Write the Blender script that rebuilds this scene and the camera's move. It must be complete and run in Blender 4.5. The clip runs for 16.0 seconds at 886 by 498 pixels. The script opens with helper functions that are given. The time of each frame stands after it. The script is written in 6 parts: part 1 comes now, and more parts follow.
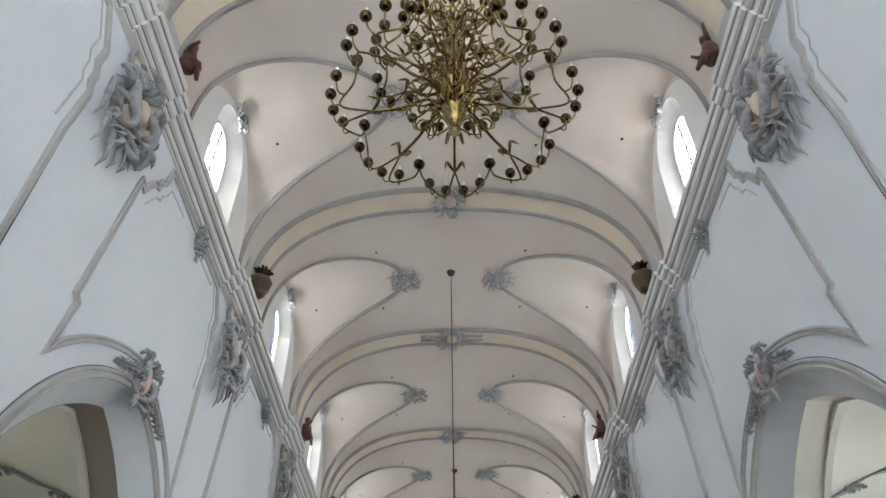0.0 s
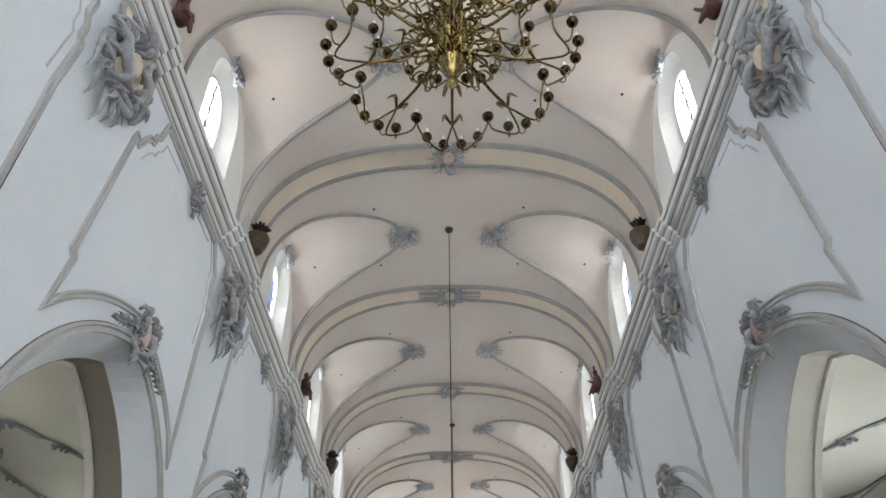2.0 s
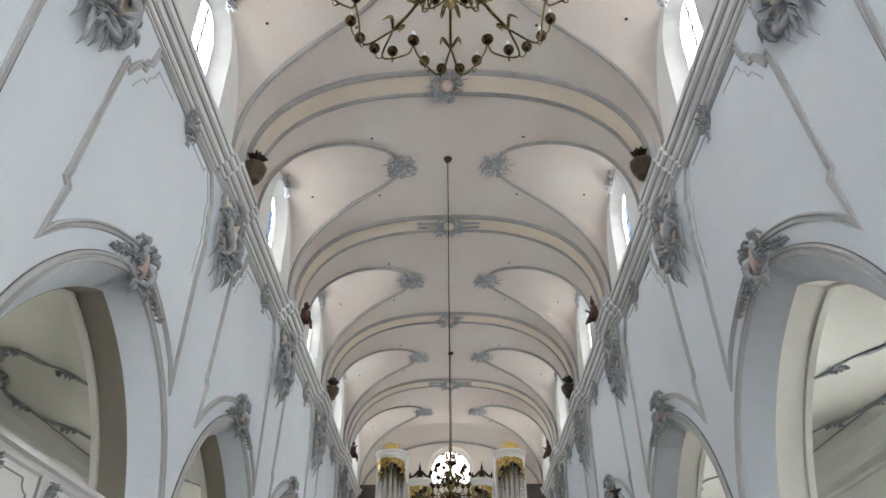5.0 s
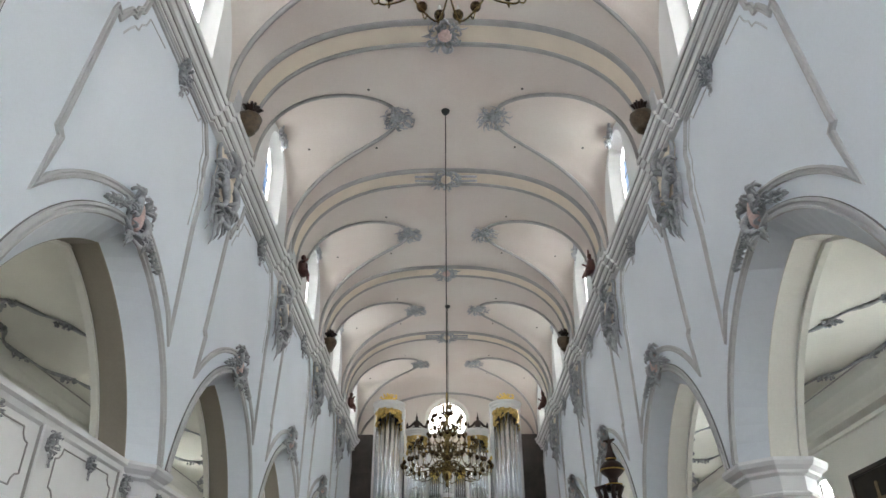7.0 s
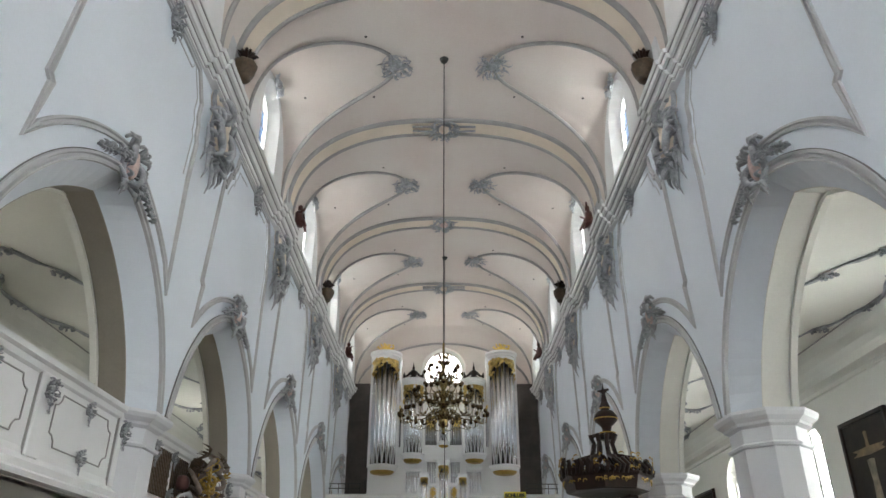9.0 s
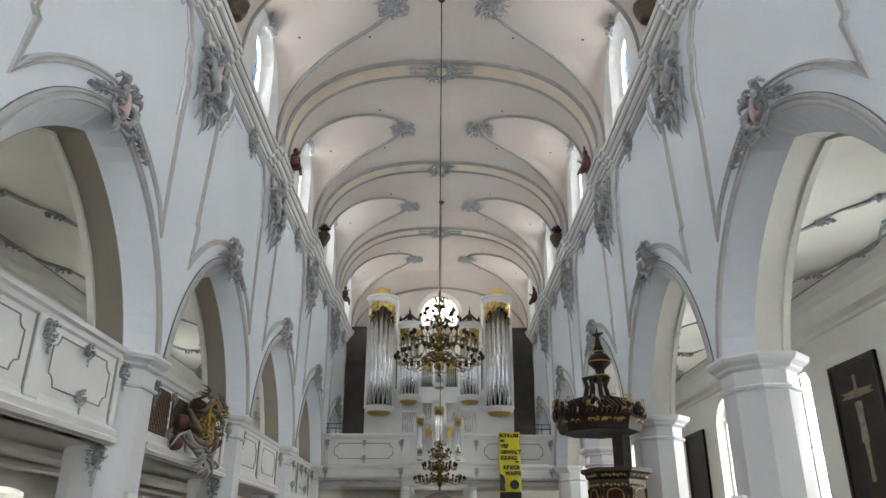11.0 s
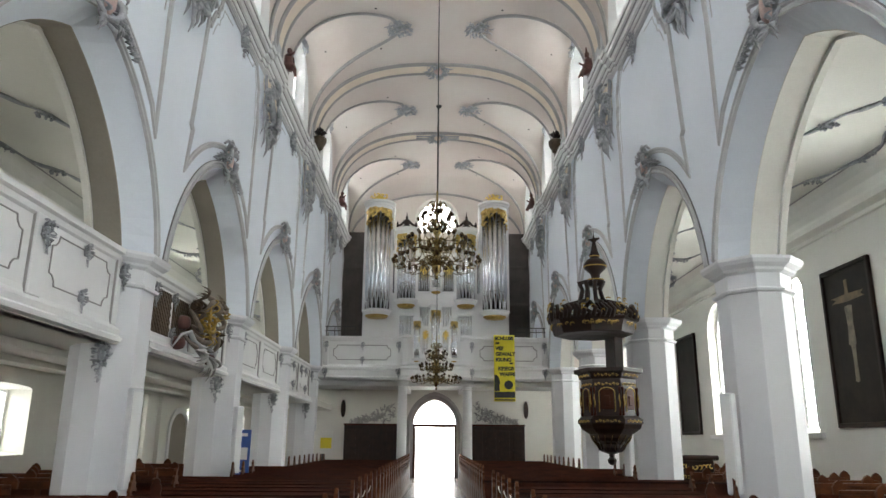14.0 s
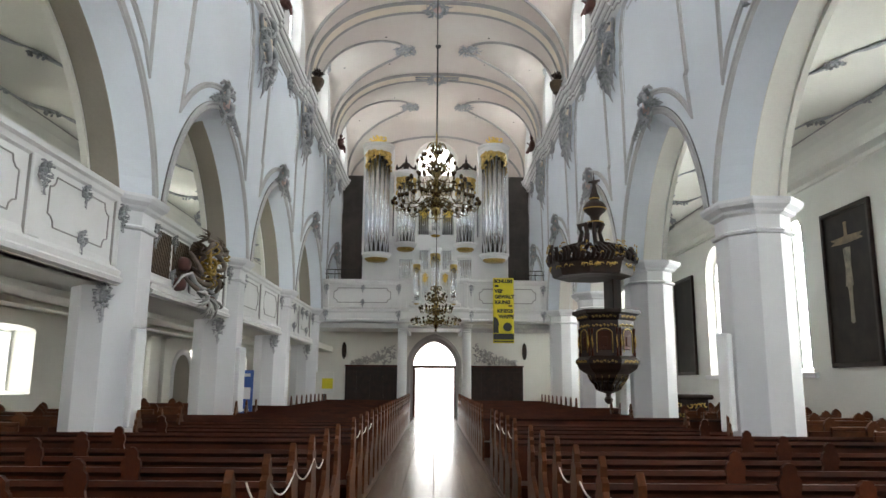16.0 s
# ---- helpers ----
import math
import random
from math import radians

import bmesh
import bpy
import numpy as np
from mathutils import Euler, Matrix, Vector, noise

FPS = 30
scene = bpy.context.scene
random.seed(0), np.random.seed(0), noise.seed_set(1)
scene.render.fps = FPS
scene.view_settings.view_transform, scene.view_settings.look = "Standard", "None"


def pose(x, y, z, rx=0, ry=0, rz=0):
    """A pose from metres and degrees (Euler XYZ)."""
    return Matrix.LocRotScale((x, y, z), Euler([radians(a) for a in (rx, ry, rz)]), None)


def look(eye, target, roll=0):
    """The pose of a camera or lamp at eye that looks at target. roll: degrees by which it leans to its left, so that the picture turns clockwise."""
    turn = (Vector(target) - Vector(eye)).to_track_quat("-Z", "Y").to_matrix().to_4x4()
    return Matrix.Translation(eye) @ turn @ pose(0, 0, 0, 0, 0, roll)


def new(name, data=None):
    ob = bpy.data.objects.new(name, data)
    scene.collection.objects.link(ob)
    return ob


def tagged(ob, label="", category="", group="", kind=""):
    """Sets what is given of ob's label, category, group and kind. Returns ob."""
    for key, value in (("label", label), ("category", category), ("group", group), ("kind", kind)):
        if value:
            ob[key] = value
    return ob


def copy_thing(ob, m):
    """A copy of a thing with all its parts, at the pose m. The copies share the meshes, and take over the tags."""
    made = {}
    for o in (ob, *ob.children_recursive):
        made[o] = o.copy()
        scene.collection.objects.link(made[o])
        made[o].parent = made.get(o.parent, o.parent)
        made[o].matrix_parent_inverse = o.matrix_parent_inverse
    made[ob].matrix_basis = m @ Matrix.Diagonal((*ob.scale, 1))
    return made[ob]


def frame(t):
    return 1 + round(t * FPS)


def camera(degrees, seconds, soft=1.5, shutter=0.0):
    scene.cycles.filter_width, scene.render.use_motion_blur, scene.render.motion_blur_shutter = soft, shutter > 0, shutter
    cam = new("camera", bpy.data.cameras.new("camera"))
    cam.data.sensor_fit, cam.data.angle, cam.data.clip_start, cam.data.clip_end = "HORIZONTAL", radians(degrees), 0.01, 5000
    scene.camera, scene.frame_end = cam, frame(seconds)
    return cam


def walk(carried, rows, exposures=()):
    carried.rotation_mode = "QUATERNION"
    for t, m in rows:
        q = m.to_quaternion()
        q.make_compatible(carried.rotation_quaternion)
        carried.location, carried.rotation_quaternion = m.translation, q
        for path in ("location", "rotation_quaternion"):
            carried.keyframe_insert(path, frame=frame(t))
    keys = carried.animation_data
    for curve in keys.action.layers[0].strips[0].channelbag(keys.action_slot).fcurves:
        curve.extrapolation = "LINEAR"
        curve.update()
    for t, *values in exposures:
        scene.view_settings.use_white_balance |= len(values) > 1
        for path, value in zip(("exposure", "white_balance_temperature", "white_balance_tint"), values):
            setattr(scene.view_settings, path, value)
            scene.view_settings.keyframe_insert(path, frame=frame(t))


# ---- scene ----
cam = camera(62.83, 16.0)
# seconds, x, y, z, degrees looking up, leaning right, turned left
ROWS = [
    (0.0, -0.001, -0.316, 1.727, 42.68, 0.20, 0.82),
    (0.5, -0.000, -0.303, 1.726, 41.84, 0.18, 0.80),
    (1.0, 0.004, -0.292, 1.725, 41.00, 0.27, 0.77),
    (1.5, 0.006, -0.281, 1.726, 40.20, 0.31, 0.69),
    (2.0, 0.005, -0.276, 1.726, 39.36, 0.26, 0.65),
    (2.5, 0.004, -0.268, 1.725, 38.51, 0.23, 0.64),
    (3.0, 0.004, -0.260, 1.727, 37.59, 0.19, 0.68),
    (3.5, 0.006, -0.251, 1.733, 36.67, 0.16, 0.67),
    (4.0, 0.011, -0.239, 1.739, 35.74, 0.16, 0.66),
    (6.5, 0.016, -0.180, 1.747, 31.22, 0.18, 0.39),
    (7.0, 0.015, -0.173, 1.745, 30.30, 0.11, 0.34),
    (7.5, 0.013, -0.167, 1.748, 29.37, 0.05, 0.27),
    (8.0, 0.011, -0.154, 1.750, 28.43, -0.02, 0.23),
    (8.5, 0.009, -0.139, 1.749, 27.49, -0.08, 0.17),
    (9.0, 0.007, -0.123, 1.751, 26.50, -0.14, 0.09),
    (11.5, 0.012, -0.072, 1.749, 20.96, -0.31, -0.29),
    (12.0, 0.007, -0.058, 1.743, 19.74, -0.32, -0.36),
    (12.5, 0.004, -0.045, 1.733, 18.53, -0.36, -0.43),
    (13.0, -0.002, -0.035, 1.719, 17.30, -0.42, -0.47),
    (13.5, -0.011, -0.033, 1.705, 16.08, -0.48, -0.52),
    (14.0, -0.013, -0.025, 1.692, 14.86, -0.46, -0.56),
    (14.5, -0.013, -0.017, 1.684, 13.65, -0.44, -0.58),
    (15.0, -0.014, -0.009, 1.677, 12.51, -0.45, -0.59),
    (15.5, -0.012, -0.004, 1.667, 11.42, -0.46, -0.61),
    (16.0, -0.011, 0.000, 1.650, 10.47, -0.42, -0.63),
]
walk(cam, [(t, pose(x, y, z, 90 + up, 0, turn) @ pose(0, 0, 0, 0, 0, -lean)) for t, x, y, z, up, lean, turn in ROWS], [(0.0, 0.76), (4.0, 0.85), (9.0, 0.80), (13.0, 0.90), (16.0, 1.04)])

# ---- light ----
world = bpy.data.worlds.new("sky")
scene.world = world
world.use_nodes = True
wn = world.node_tree.nodes
sky = wn.new("ShaderNodeTexSky")
sky.sky_type, sky.sun_disc = "NISHITA", False
sky.sun_elevation, sky.sun_rotation = radians(48), radians(60)
wn["Background"].inputs["Strength"].default_value = 0.1
world.node_tree.links.new(sky.outputs["Color"], wn["Background"].inputs["Color"])
SUN = new("sun", bpy.data.lights.new("sun", "SUN"))
SUN.data.energy, SUN.data.angle, SUN.data.color = 3.0, radians(0.5), (1.0, 0.95, 0.88)
SUN.matrix_world = look((30, 18, 40), (0, 18, 0))
scene.view_settings.exposure = 0.55
GLOW = 6.0

# ---- helpers of this scene ----
W = 4.67          # nave wall, from the axis
BAY = 6.06
RIB = [11.89 + k * BAY for k in range(-3, 5)]   # pier axes, the last is the end wall
MID = [11.89 + (k + 0.5) * BAY for k in range(-3, 4)]
LUN = [m + (0.25 if k < 3 else 0.17) for k, m in enumerate(MID)]   # middles of the lunettes
BANDS = [y + (0.25 if k == 3 else 0.0) for k, y in enumerate(RIB[:-1])]
Y0, Y1 = RIB[0], RIB[-1]
CAPZ = 4.63
ZS, ZC, XV = 11.65, 14.92, 4.45   # vault: springing, crown, half span
XA = 8.67         # aisle wall


def mat(name, col, rough=0.6, metal=0.0, var=0.08, scale=3.0, bump=0.15, fine=60.0, spec=0.5, tint=None):
    """A plaster, stone, wood or metal surface: colour that varies at two scales, and a fine relief."""
    m = bpy.data.materials.new(name)
    m.use_nodes = True
    nt = m.node_tree
    bs = nt.nodes["Principled BSDF"]
    tc = nt.nodes.new("ShaderNodeTexCoord")
    geo = nt.nodes.new("ShaderNodeNewGeometry")
    n1, n2 = nt.nodes.new("ShaderNodeTexNoise"), nt.nodes.new("ShaderNodeTexNoise")
    n1.inputs["Scale"].default_value, n1.inputs["Detail"].default_value = scale, 6
    n2.inputs["Scale"].default_value, n2.inputs["Detail"].default_value = fine, 4
    nt.links.new(geo.outputs["Position"], n1.inputs["Vector"])
    nt.links.new(tc.outputs["Object"], n2.inputs["Vector"])
    ramp = nt.nodes.new("ShaderNodeValToRGB")
    e = ramp.color_ramp.elements
    t = tint or col
    e[0].position, e[1].position = 0.3, 0.7
    e[0].color = (*[max(0, c * (1 - var)) for c in t], 1)
    e[1].color = (*[min(1, c * (1 + var * 0.6)) for c in col], 1)
    nt.links.new(n1.outputs["Fac"], ramp.inputs["Fac"])
    mix = nt.nodes.new("ShaderNodeMix")
    mix.data_type, mix.blend_type = "RGBA", "MULTIPLY"
    mix.inputs["Factor"].default_value = min(1.0, var * 2)
    nt.links.new(ramp.outputs["Color"], mix.inputs["A"])
    nt.links.new(n2.outputs["Color"], mix.inputs["B"])
    sat = nt.nodes.new("ShaderNodeHueSaturation")
    nt.links.new(n2.outputs["Color"], sat.inputs["Color"])
    sat.inputs["Saturation"].default_value, sat.inputs["Value"].default_value = 0.0, 1.6
    nt.links.new(sat.outputs["Color"], mix.inputs["B"])
    nt.links.new(mix.outputs["Result"], bs.inputs["Base Color"])
    bs.inputs["Roughness"].default_value, bs.inputs["Metallic"].default_value = rough, metal
    bs.inputs["Specular IOR Level"].default_value = spec
    if bump:
        bp = nt.nodes.new("ShaderNodeBump")
        bp.inputs["Strength"].default_value, bp.inputs["Distance"].default_value = bump, 0.01
        nt.links.new(n2.outputs["Fac"], bp.inputs["Height"])
        nt.links.new(bp.outputs["Normal"], bs.inputs["Normal"])
    return m


def glow(name, col, strength):
    m = bpy.data.materials.new(name)
    m.use_nodes = True
    b = m.node_tree.nodes["Principled BSDF"]
    b.inputs["Base Color"].default_value = (*col, 1)
    b.inputs["Emission Color"].default_value, b.inputs["Emission Strength"].default_value = (*col, 1), strength
    return m


def glass(name):
    m = bpy.data.materials.new(name)
    m.use_nodes = True
    nt = m.node_tree
    tr, gl, mx = nt.nodes.new("ShaderNodeBsdfTransparent"), nt.nodes.new("ShaderNodeBsdfGlossy"), nt.nodes.new("ShaderNodeMixShader")
    tr.inputs["Color"].default_value = (0.93, 0.95, 0.95, 1)
    gl.inputs["Roughness"].default_value = 0.1
    mx.inputs["Fac"].default_value = 0.06
    nt.links.new(tr.outputs[0], mx.inputs[1])
    nt.links.new(gl.outputs[0], mx.inputs[2])
    nt.links.new(mx.outputs[0], nt.nodes["Material Output"].inputs["Surface"])
    return m


M = dict(
    wall=mat("nave_plaster", (0.745, 0.795, 0.85), 0.75, var=0.035, scale=0.5, bump=0.06, fine=25),
    vault=mat("vault_plaster", (0.635, 0.59, 0.54), 0.8, var=0.05, scale=0.4, bump=0.06, fine=20, tint=(0.66, 0.57, 0.515)),
    band=mat("ochre_band", (0.74, 0.65, 0.53), 0.8, var=0.08, scale=1.0, bump=0.06),
    grey=mat("grey_moulding", (0.36, 0.345, 0.335), 0.7, var=0.12, scale=3, bump=0.1),
    stucco=mat("grey_stucco", (0.40, 0.41, 0.43), 0.6, var=0.3, scale=9, bump=0.3, fine=40),
    cream=mat("aisle_plaster", (0.76, 0.75, 0.69), 0.8, var=0.05, scale=0.6, bump=0.06, fine=25),
    trim=mat("white_trim", (0.78, 0.78, 0.77), 0.6, var=0.04, scale=1.5, bump=0.05),
    pier=mat("pier_paint", (0.72, 0.725, 0.74), 0.6, var=0.04, scale=0.8, bump=0.05),
    wood=mat("dark_brown_wood", (0.06, 0.014, 0.0045), 0.42, var=0.45, scale=2.5, bump=0.15, fine=30, spec=0.12),
    woodl=mat("worn_pew_wood", (0.105, 0.034, 0.011), 0.45, var=0.4, scale=5, bump=0.2, fine=40, spec=0.15),
    # plaster with the shade of the south side put into its colour
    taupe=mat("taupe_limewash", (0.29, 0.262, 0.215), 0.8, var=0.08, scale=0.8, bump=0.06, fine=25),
    black=mat("black_brown_wood", (0.026, 0.011, 0.006), 0.4, var=0.5, scale=4, bump=0.15, spec=0.3),
    gold=mat("gilding", (0.95, 0.66, 0.18), 0.34, 0.95, var=0.25, scale=12, bump=0.3, fine=50),
    brass=mat("old_brass", (0.33, 0.245, 0.098), 0.14, 0.95, var=0.35, scale=15, bump=0.1),
    pipe=mat("tin_pipe", (0.84, 0.86, 0.88), 0.24, 1.0, var=0.08, scale=6, bump=0.03),
    # near-black that stands in for shade inside openings
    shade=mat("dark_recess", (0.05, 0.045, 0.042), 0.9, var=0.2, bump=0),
    iron=mat("dark_iron", (0.05, 0.05, 0.05), 0.5, 0.6, var=0.2, bump=0.05),
    rope=mat("white_cord", (0.75, 0.73, 0.68), 0.8, var=0.1, scale=30),
    pink=mat("pink_marbling", (0.62, 0.46, 0.42), 0.6, var=0.2, scale=12),
    sky=glow("bright_sky", (0.98, 0.99, 0.98), GLOW),
    skyup=glow("high_sky", (0.98, 0.985, 0.99), 7.2),
    # added fill from behind the camera
    choir=glow("dim_choir_glass", (0.96, 0.985, 1.0), 2.3),
    glass=glass("window_glass"),
    # dark brown for the panels that paint the recesses' shade
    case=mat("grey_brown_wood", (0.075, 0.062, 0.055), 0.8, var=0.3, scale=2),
    frame=mat("pale_grey_moulding", (0.52, 0.525, 0.53), 0.7, var=0.08, scale=3, bump=0.08),
    # for the painted shadow lines at moulding edges
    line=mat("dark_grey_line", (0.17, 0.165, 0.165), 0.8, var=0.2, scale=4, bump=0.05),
    bask=mat("dark_bronze_wicker", (0.09, 0.058, 0.028), 0.5, var=0.4, scale=14, bump=0.3),
    skyend=glow("pale_end_sky", (1.0, 0.99, 0.97), 3.2),
    skywest=glow("west_sky", (1.0, 0.99, 0.97), 5.5),
    skydoor=glow("street_light", (1.0, 0.99, 0.97), 3.0),
    # weak added fill for the south aisle
    dimsky=glow("shaded_sky", (1.0, 0.98, 0.93), 1.6),
    cup=mat("dark_polished_brass", (0.10, 0.065, 0.028), 0.12, 0.95, var=0.2, scale=10, bump=0.0),
    vine=mat("faded_mural_grey", (0.42, 0.41, 0.39), 0.8, var=0.2, scale=6),
)


def part(name, bm, material, parent=None, label="", smooth=False, at=None):
    me = bpy.data.meshes.new(name)
    bmesh.ops.recalc_face_normals(bm, faces=bm.faces)
    bm.to_mesh(me)
    bm.free()
    me.materials.append(material)
    if smooth:
        for p in me.polygons:
            p.use_smooth = True
    ob = new(name, me)
    if parent:
        ob.parent = parent
    if at is not None:
        ob.matrix_basis = at
    if label:
        tagged(ob, label)
    return ob


def same(name, ob, parent, at):
    """One more object on the mesh of ob."""
    o = new(name, ob.data)
    o.parent, o.matrix_basis = parent, at
    return o


def thing(name, label, category, at=None, group="", kind=""):
    ob = new(name)
    ob.empty_display_size = 0.1
    if at is not None:
        ob.matrix_basis = at
    return tagged(ob, label, category, group, kind)


def box(bm, x0, x1, y0, y1, z0, z1, bev=0.0):
    v = [bm.verts.new((x, y, z)) for x in (x0, x1) for y in (y0, y1) for z in (z0, z1)]
    fs = [bm.faces.new([v[i] for i in q]) for q in ((0, 1, 3, 2), (4, 6, 7, 5), (0, 4, 5, 1), (2, 3, 7, 6), (0, 2, 6, 4), (1, 5, 7, 3))]
    if bev:
        es = list({e for f in fs for e in f.edges})
        bmesh.ops.bevel(bm, geom=es, offset=bev, segments=1, affect="EDGES")
    return v


def loft(bm, rings, closed=True, caps=True):
    """Skin through rings of points, all of one length."""
    vs = [[bm.verts.new(p) for p in r] for r in rings]
    n = len(vs[0])
    for a, b in zip(vs, vs[1:]):
        for i in range(n if closed else n - 1):
            j = (i + 1) % n
            bm.faces.new((a[i], a[j], b[j], b[i]))
    if caps and closed:
        bm.faces.new(vs[0][::-1])
        bm.faces.new(vs[-1])
    return vs


def lathe(bm, prof, n=16, cx=0.0, cy=0.0, a0=0.0, a1=2 * math.pi, turn=0.0):
    """prof: (radius, z). A whole turn, or an open part of one."""
    full = abs(a1 - a0 - 2 * math.pi) < 1e-6
    m = n if full else n + 1
    rings = [[(cx + r * math.cos(turn + a0 + (a1 - a0) * i / n), cy + r * math.sin(turn + a0 + (a1 - a0) * i / n), z) for i in range(m)] for r, z in prof]
    loft(bm, rings, closed=full, caps=full)


def tube(bm, pts, rad, n=6, flat=1.0):
    """A tapered tube along points; rad: one radius or one for each point."""
    pts = [Vector(p) for p in pts]
    rad = rad if isinstance(rad, (list, tuple)) else [rad] * len(pts)
    rings, up = [], Vector((0.13, 0.21, 0.97))
    for i, p in enumerate(pts):
        d = (pts[min(i + 1, len(pts) - 1)] - pts[max(i - 1, 0)]).normalized()
        s = d.cross(up)
        s = s.normalized() if s.length > 1e-3 else Vector((1, 0, 0))
        u = s.cross(d).normalized()
        up = u
        rings.append([p + s * (rad[i] * math.cos(2 * math.pi * k / n)) + u * (rad[i] * flat * math.sin(2 * math.pi * k / n)) for k in range(n)])
    loft(bm, rings)


def sweep(bm, prof, path, side, closed=False):
    """A moulding: prof of (out, up) carried along path; side(i) gives the directions out and up at the path's point i."""
    rings = []
    for i, p in enumerate(path):
        o, u = side(i)
        rings.append([Vector(p) + Vector(o) * a + Vector(u) * b for a, b in prof])
    loft(bm, rings, closed=True, caps=not closed)


def arch(s, h, d, n=14):
    """A gently pointed arch: half span s, rise h, drawn in by d. Points (offset, height) from the far foot to the near one."""
    r = (s * s + h * h) / (2 * s)
    c = r - s
    top = math.acos(c / (r - d))
    half = [((r - d) * math.cos(top * i / n) - c, (r - d) * math.sin(top * i / n)) for i in range(n + 1)]
    half[-1] = (0.0, half[-1][1])
    return half + [(-a, b) for a, b in half[-2::-1]]


def ogive(s, h, bulge, n=14):
    """A pointed arch with flattish flanks: half span s, rise h, each flank an arc that bulges from its chord. From the far foot to the near one."""
    length = math.hypot(s, h)
    r = (length * length / 4 + bulge * bulge) / (2 * bulge)
    a = math.asin(length / 2 / r)
    half = []
    for i in range(n + 1):
        q = -a + 2 * a * i / n
        u, v = r * math.sin(q) + length / 2, r * math.cos(q) - r + bulge
        half.append((s - u * s / length + v * h / length, u * h / length + v * s / length))
    half[-1] = (0.0, h)
    return half + [(-p, z) for p, z in half[-2::-1]]


# the orders of an arcade arch: half span, rise, bulge, depth from the nave's face
ORDERS = ((2.78, 2.76, 0.58, 0.0), (2.41, 2.53, 0.41, 0.38), (2.36, 2.53, 0.43, 0.80), (2.40, 2.57, 0.43, 0.90))


# ---- setting: floor, walls, vault ----
def build_nave_wall(name, sg, label):
    """An arcade wall: pointed openings with splayed edges on both faces, between the pier axes."""
    bm = bmesh.new()
    for m in MID:
        ring = [(ogive(hs, h, b), W + d) for hs, h, b, d in ORDERS]
        rows = [[(sg * x, m + a, CAPZ + b) for a, b in pts] for pts, x in ring]
        loft(bm, rows, closed=False)
        for pts, x in (ring[0], ring[-1]):
            low = [(sg * x, m + a, CAPZ + b) for a, b in pts]
            high = [(sg * x, m + a, ZS + 0.3) for a, b in pts]
            loft(bm, [low, high], closed=False)
            for q in (1, -1):
                y = (m + q * pts[0][0], m + q * BAY / 2)
                bm.faces.new([bm.verts.new((sg * x, yy, zz)) for yy, zz in ((y[0], CAPZ), (y[1], CAPZ), (y[1], ZS + 0.3), (y[0], ZS + 0.3))])
    bmesh.ops.remove_doubles(bm, verts=bm.verts, dist=0.001)
    return tagged(part(name, bm, M["wall"]), label, "wall", kind="structure")


wall_s = build_nave_wall("wall_south", -1, "pale blue-white plastered arcade wall with pointed arches")
wall_n = build_nave_wall("wall_north", 1, "pale blue-white plastered arcade wall with pointed arches and pulpit")


def inner_order(sg, m):
    """The deeper order of an arcade arch, 12 mm proud of the soffit, and its lighter edge on the aisle side."""
    bm = bmesh.new()
    steps = ((2.42, 2.54, 0.41, 0.375), (2.398, 2.518, 0.41, 0.385), (2.345, 2.515, 0.43, 0.80), (2.39, 2.56, 0.43, 0.805))
    loft(bm, [[(sg * (W + d), m + a, CAPZ + b) for a, b in ogive(hs, h, q)] for hs, h, q, d in steps], closed=False)
    # cream plaster on both sides; the south's shade is painted in as taupe
    mt, tx = (M["taupe"], "taupe inner order of an arcade arch, darkened for its shade") if sg < 0 else (M["cream"], "cream inner order of an arcade arch")
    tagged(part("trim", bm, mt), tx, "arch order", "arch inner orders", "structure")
    bm = bmesh.new()
    steps = ((2.40, 2.57, 0.43, 0.81), (2.30, 2.46, 0.42, 0.815), (2.30, 2.46, 0.42, 0.92), (2.42, 2.58, 0.43, 0.925))
    loft(bm, [[(sg * (W + d), m + a, CAPZ + b) for a, b in ogive(hs, h, q)] for hs, h, q, d in steps], closed=False)
    tagged(part("trim", bm, M["cream"]), "pale rib along the aisle side of an arcade arch", "arch rib", "arch ribs", "structure")


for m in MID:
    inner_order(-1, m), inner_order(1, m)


def oct_ring(hx, hy, cut, z):
    return [(hx, -hy + cut, z), (hx, hy - cut, z), (hx - cut, hy, z), (-hx + cut, hy, z), (-hx, hy - cut, z), (-hx, -hy + cut, z), (-hx + cut, -hy, z), (hx - cut, -hy, z)]


def build_pier(at):
    p = thing("pier", "white eight-sided church pier with moulded capital", "pier", at, "nave piers", "structure")
    bm = bmesh.new()
    loft(bm, [oct_ring(0.52, 0.60, 0.33, z) for z in (0.0, 4.05)])
    part("shaft", bm, M["pier"], p)
    bm = bmesh.new()
    prof = ((0.0, 4.05), (0.035, 4.06), (0.045, 4.10), (0.0, 4.14), (0.005, 4.36), (0.05, 4.40), (0.06, 4.44), (0.11, 4.50), (0.13, 4.56), (0.13, CAPZ - 0.02), (0.02, CAPZ))
    loft(bm, [oct_ring(0.52 + d * 1.5, 0.60 + d * 1.5, 0.33 + d * 0.6, z) for d, z in prof])
    part("capital", bm, M["pier"], p)
    bm = bmesh.new()
    loft(bm, [oct_ring(0.52 + d * 1.5, 0.60 + d * 1.5, 0.33 + d * 0.6, z) for d, z in ((0.06, 0), (0.06, 0.3), (0.0, 0.36))])
    part("base", bm, M["pier"], p)
    return p


first_pier = build_pier(pose(-W - 0.65, RIB[0], 0))
for y in RIB[:-1]:
    for sg in (-1, 1):
        if (sg, y) != (-1, RIB[0]):
            copy_thing(first_pier, pose(sg * (W + 0.65), y, 0))


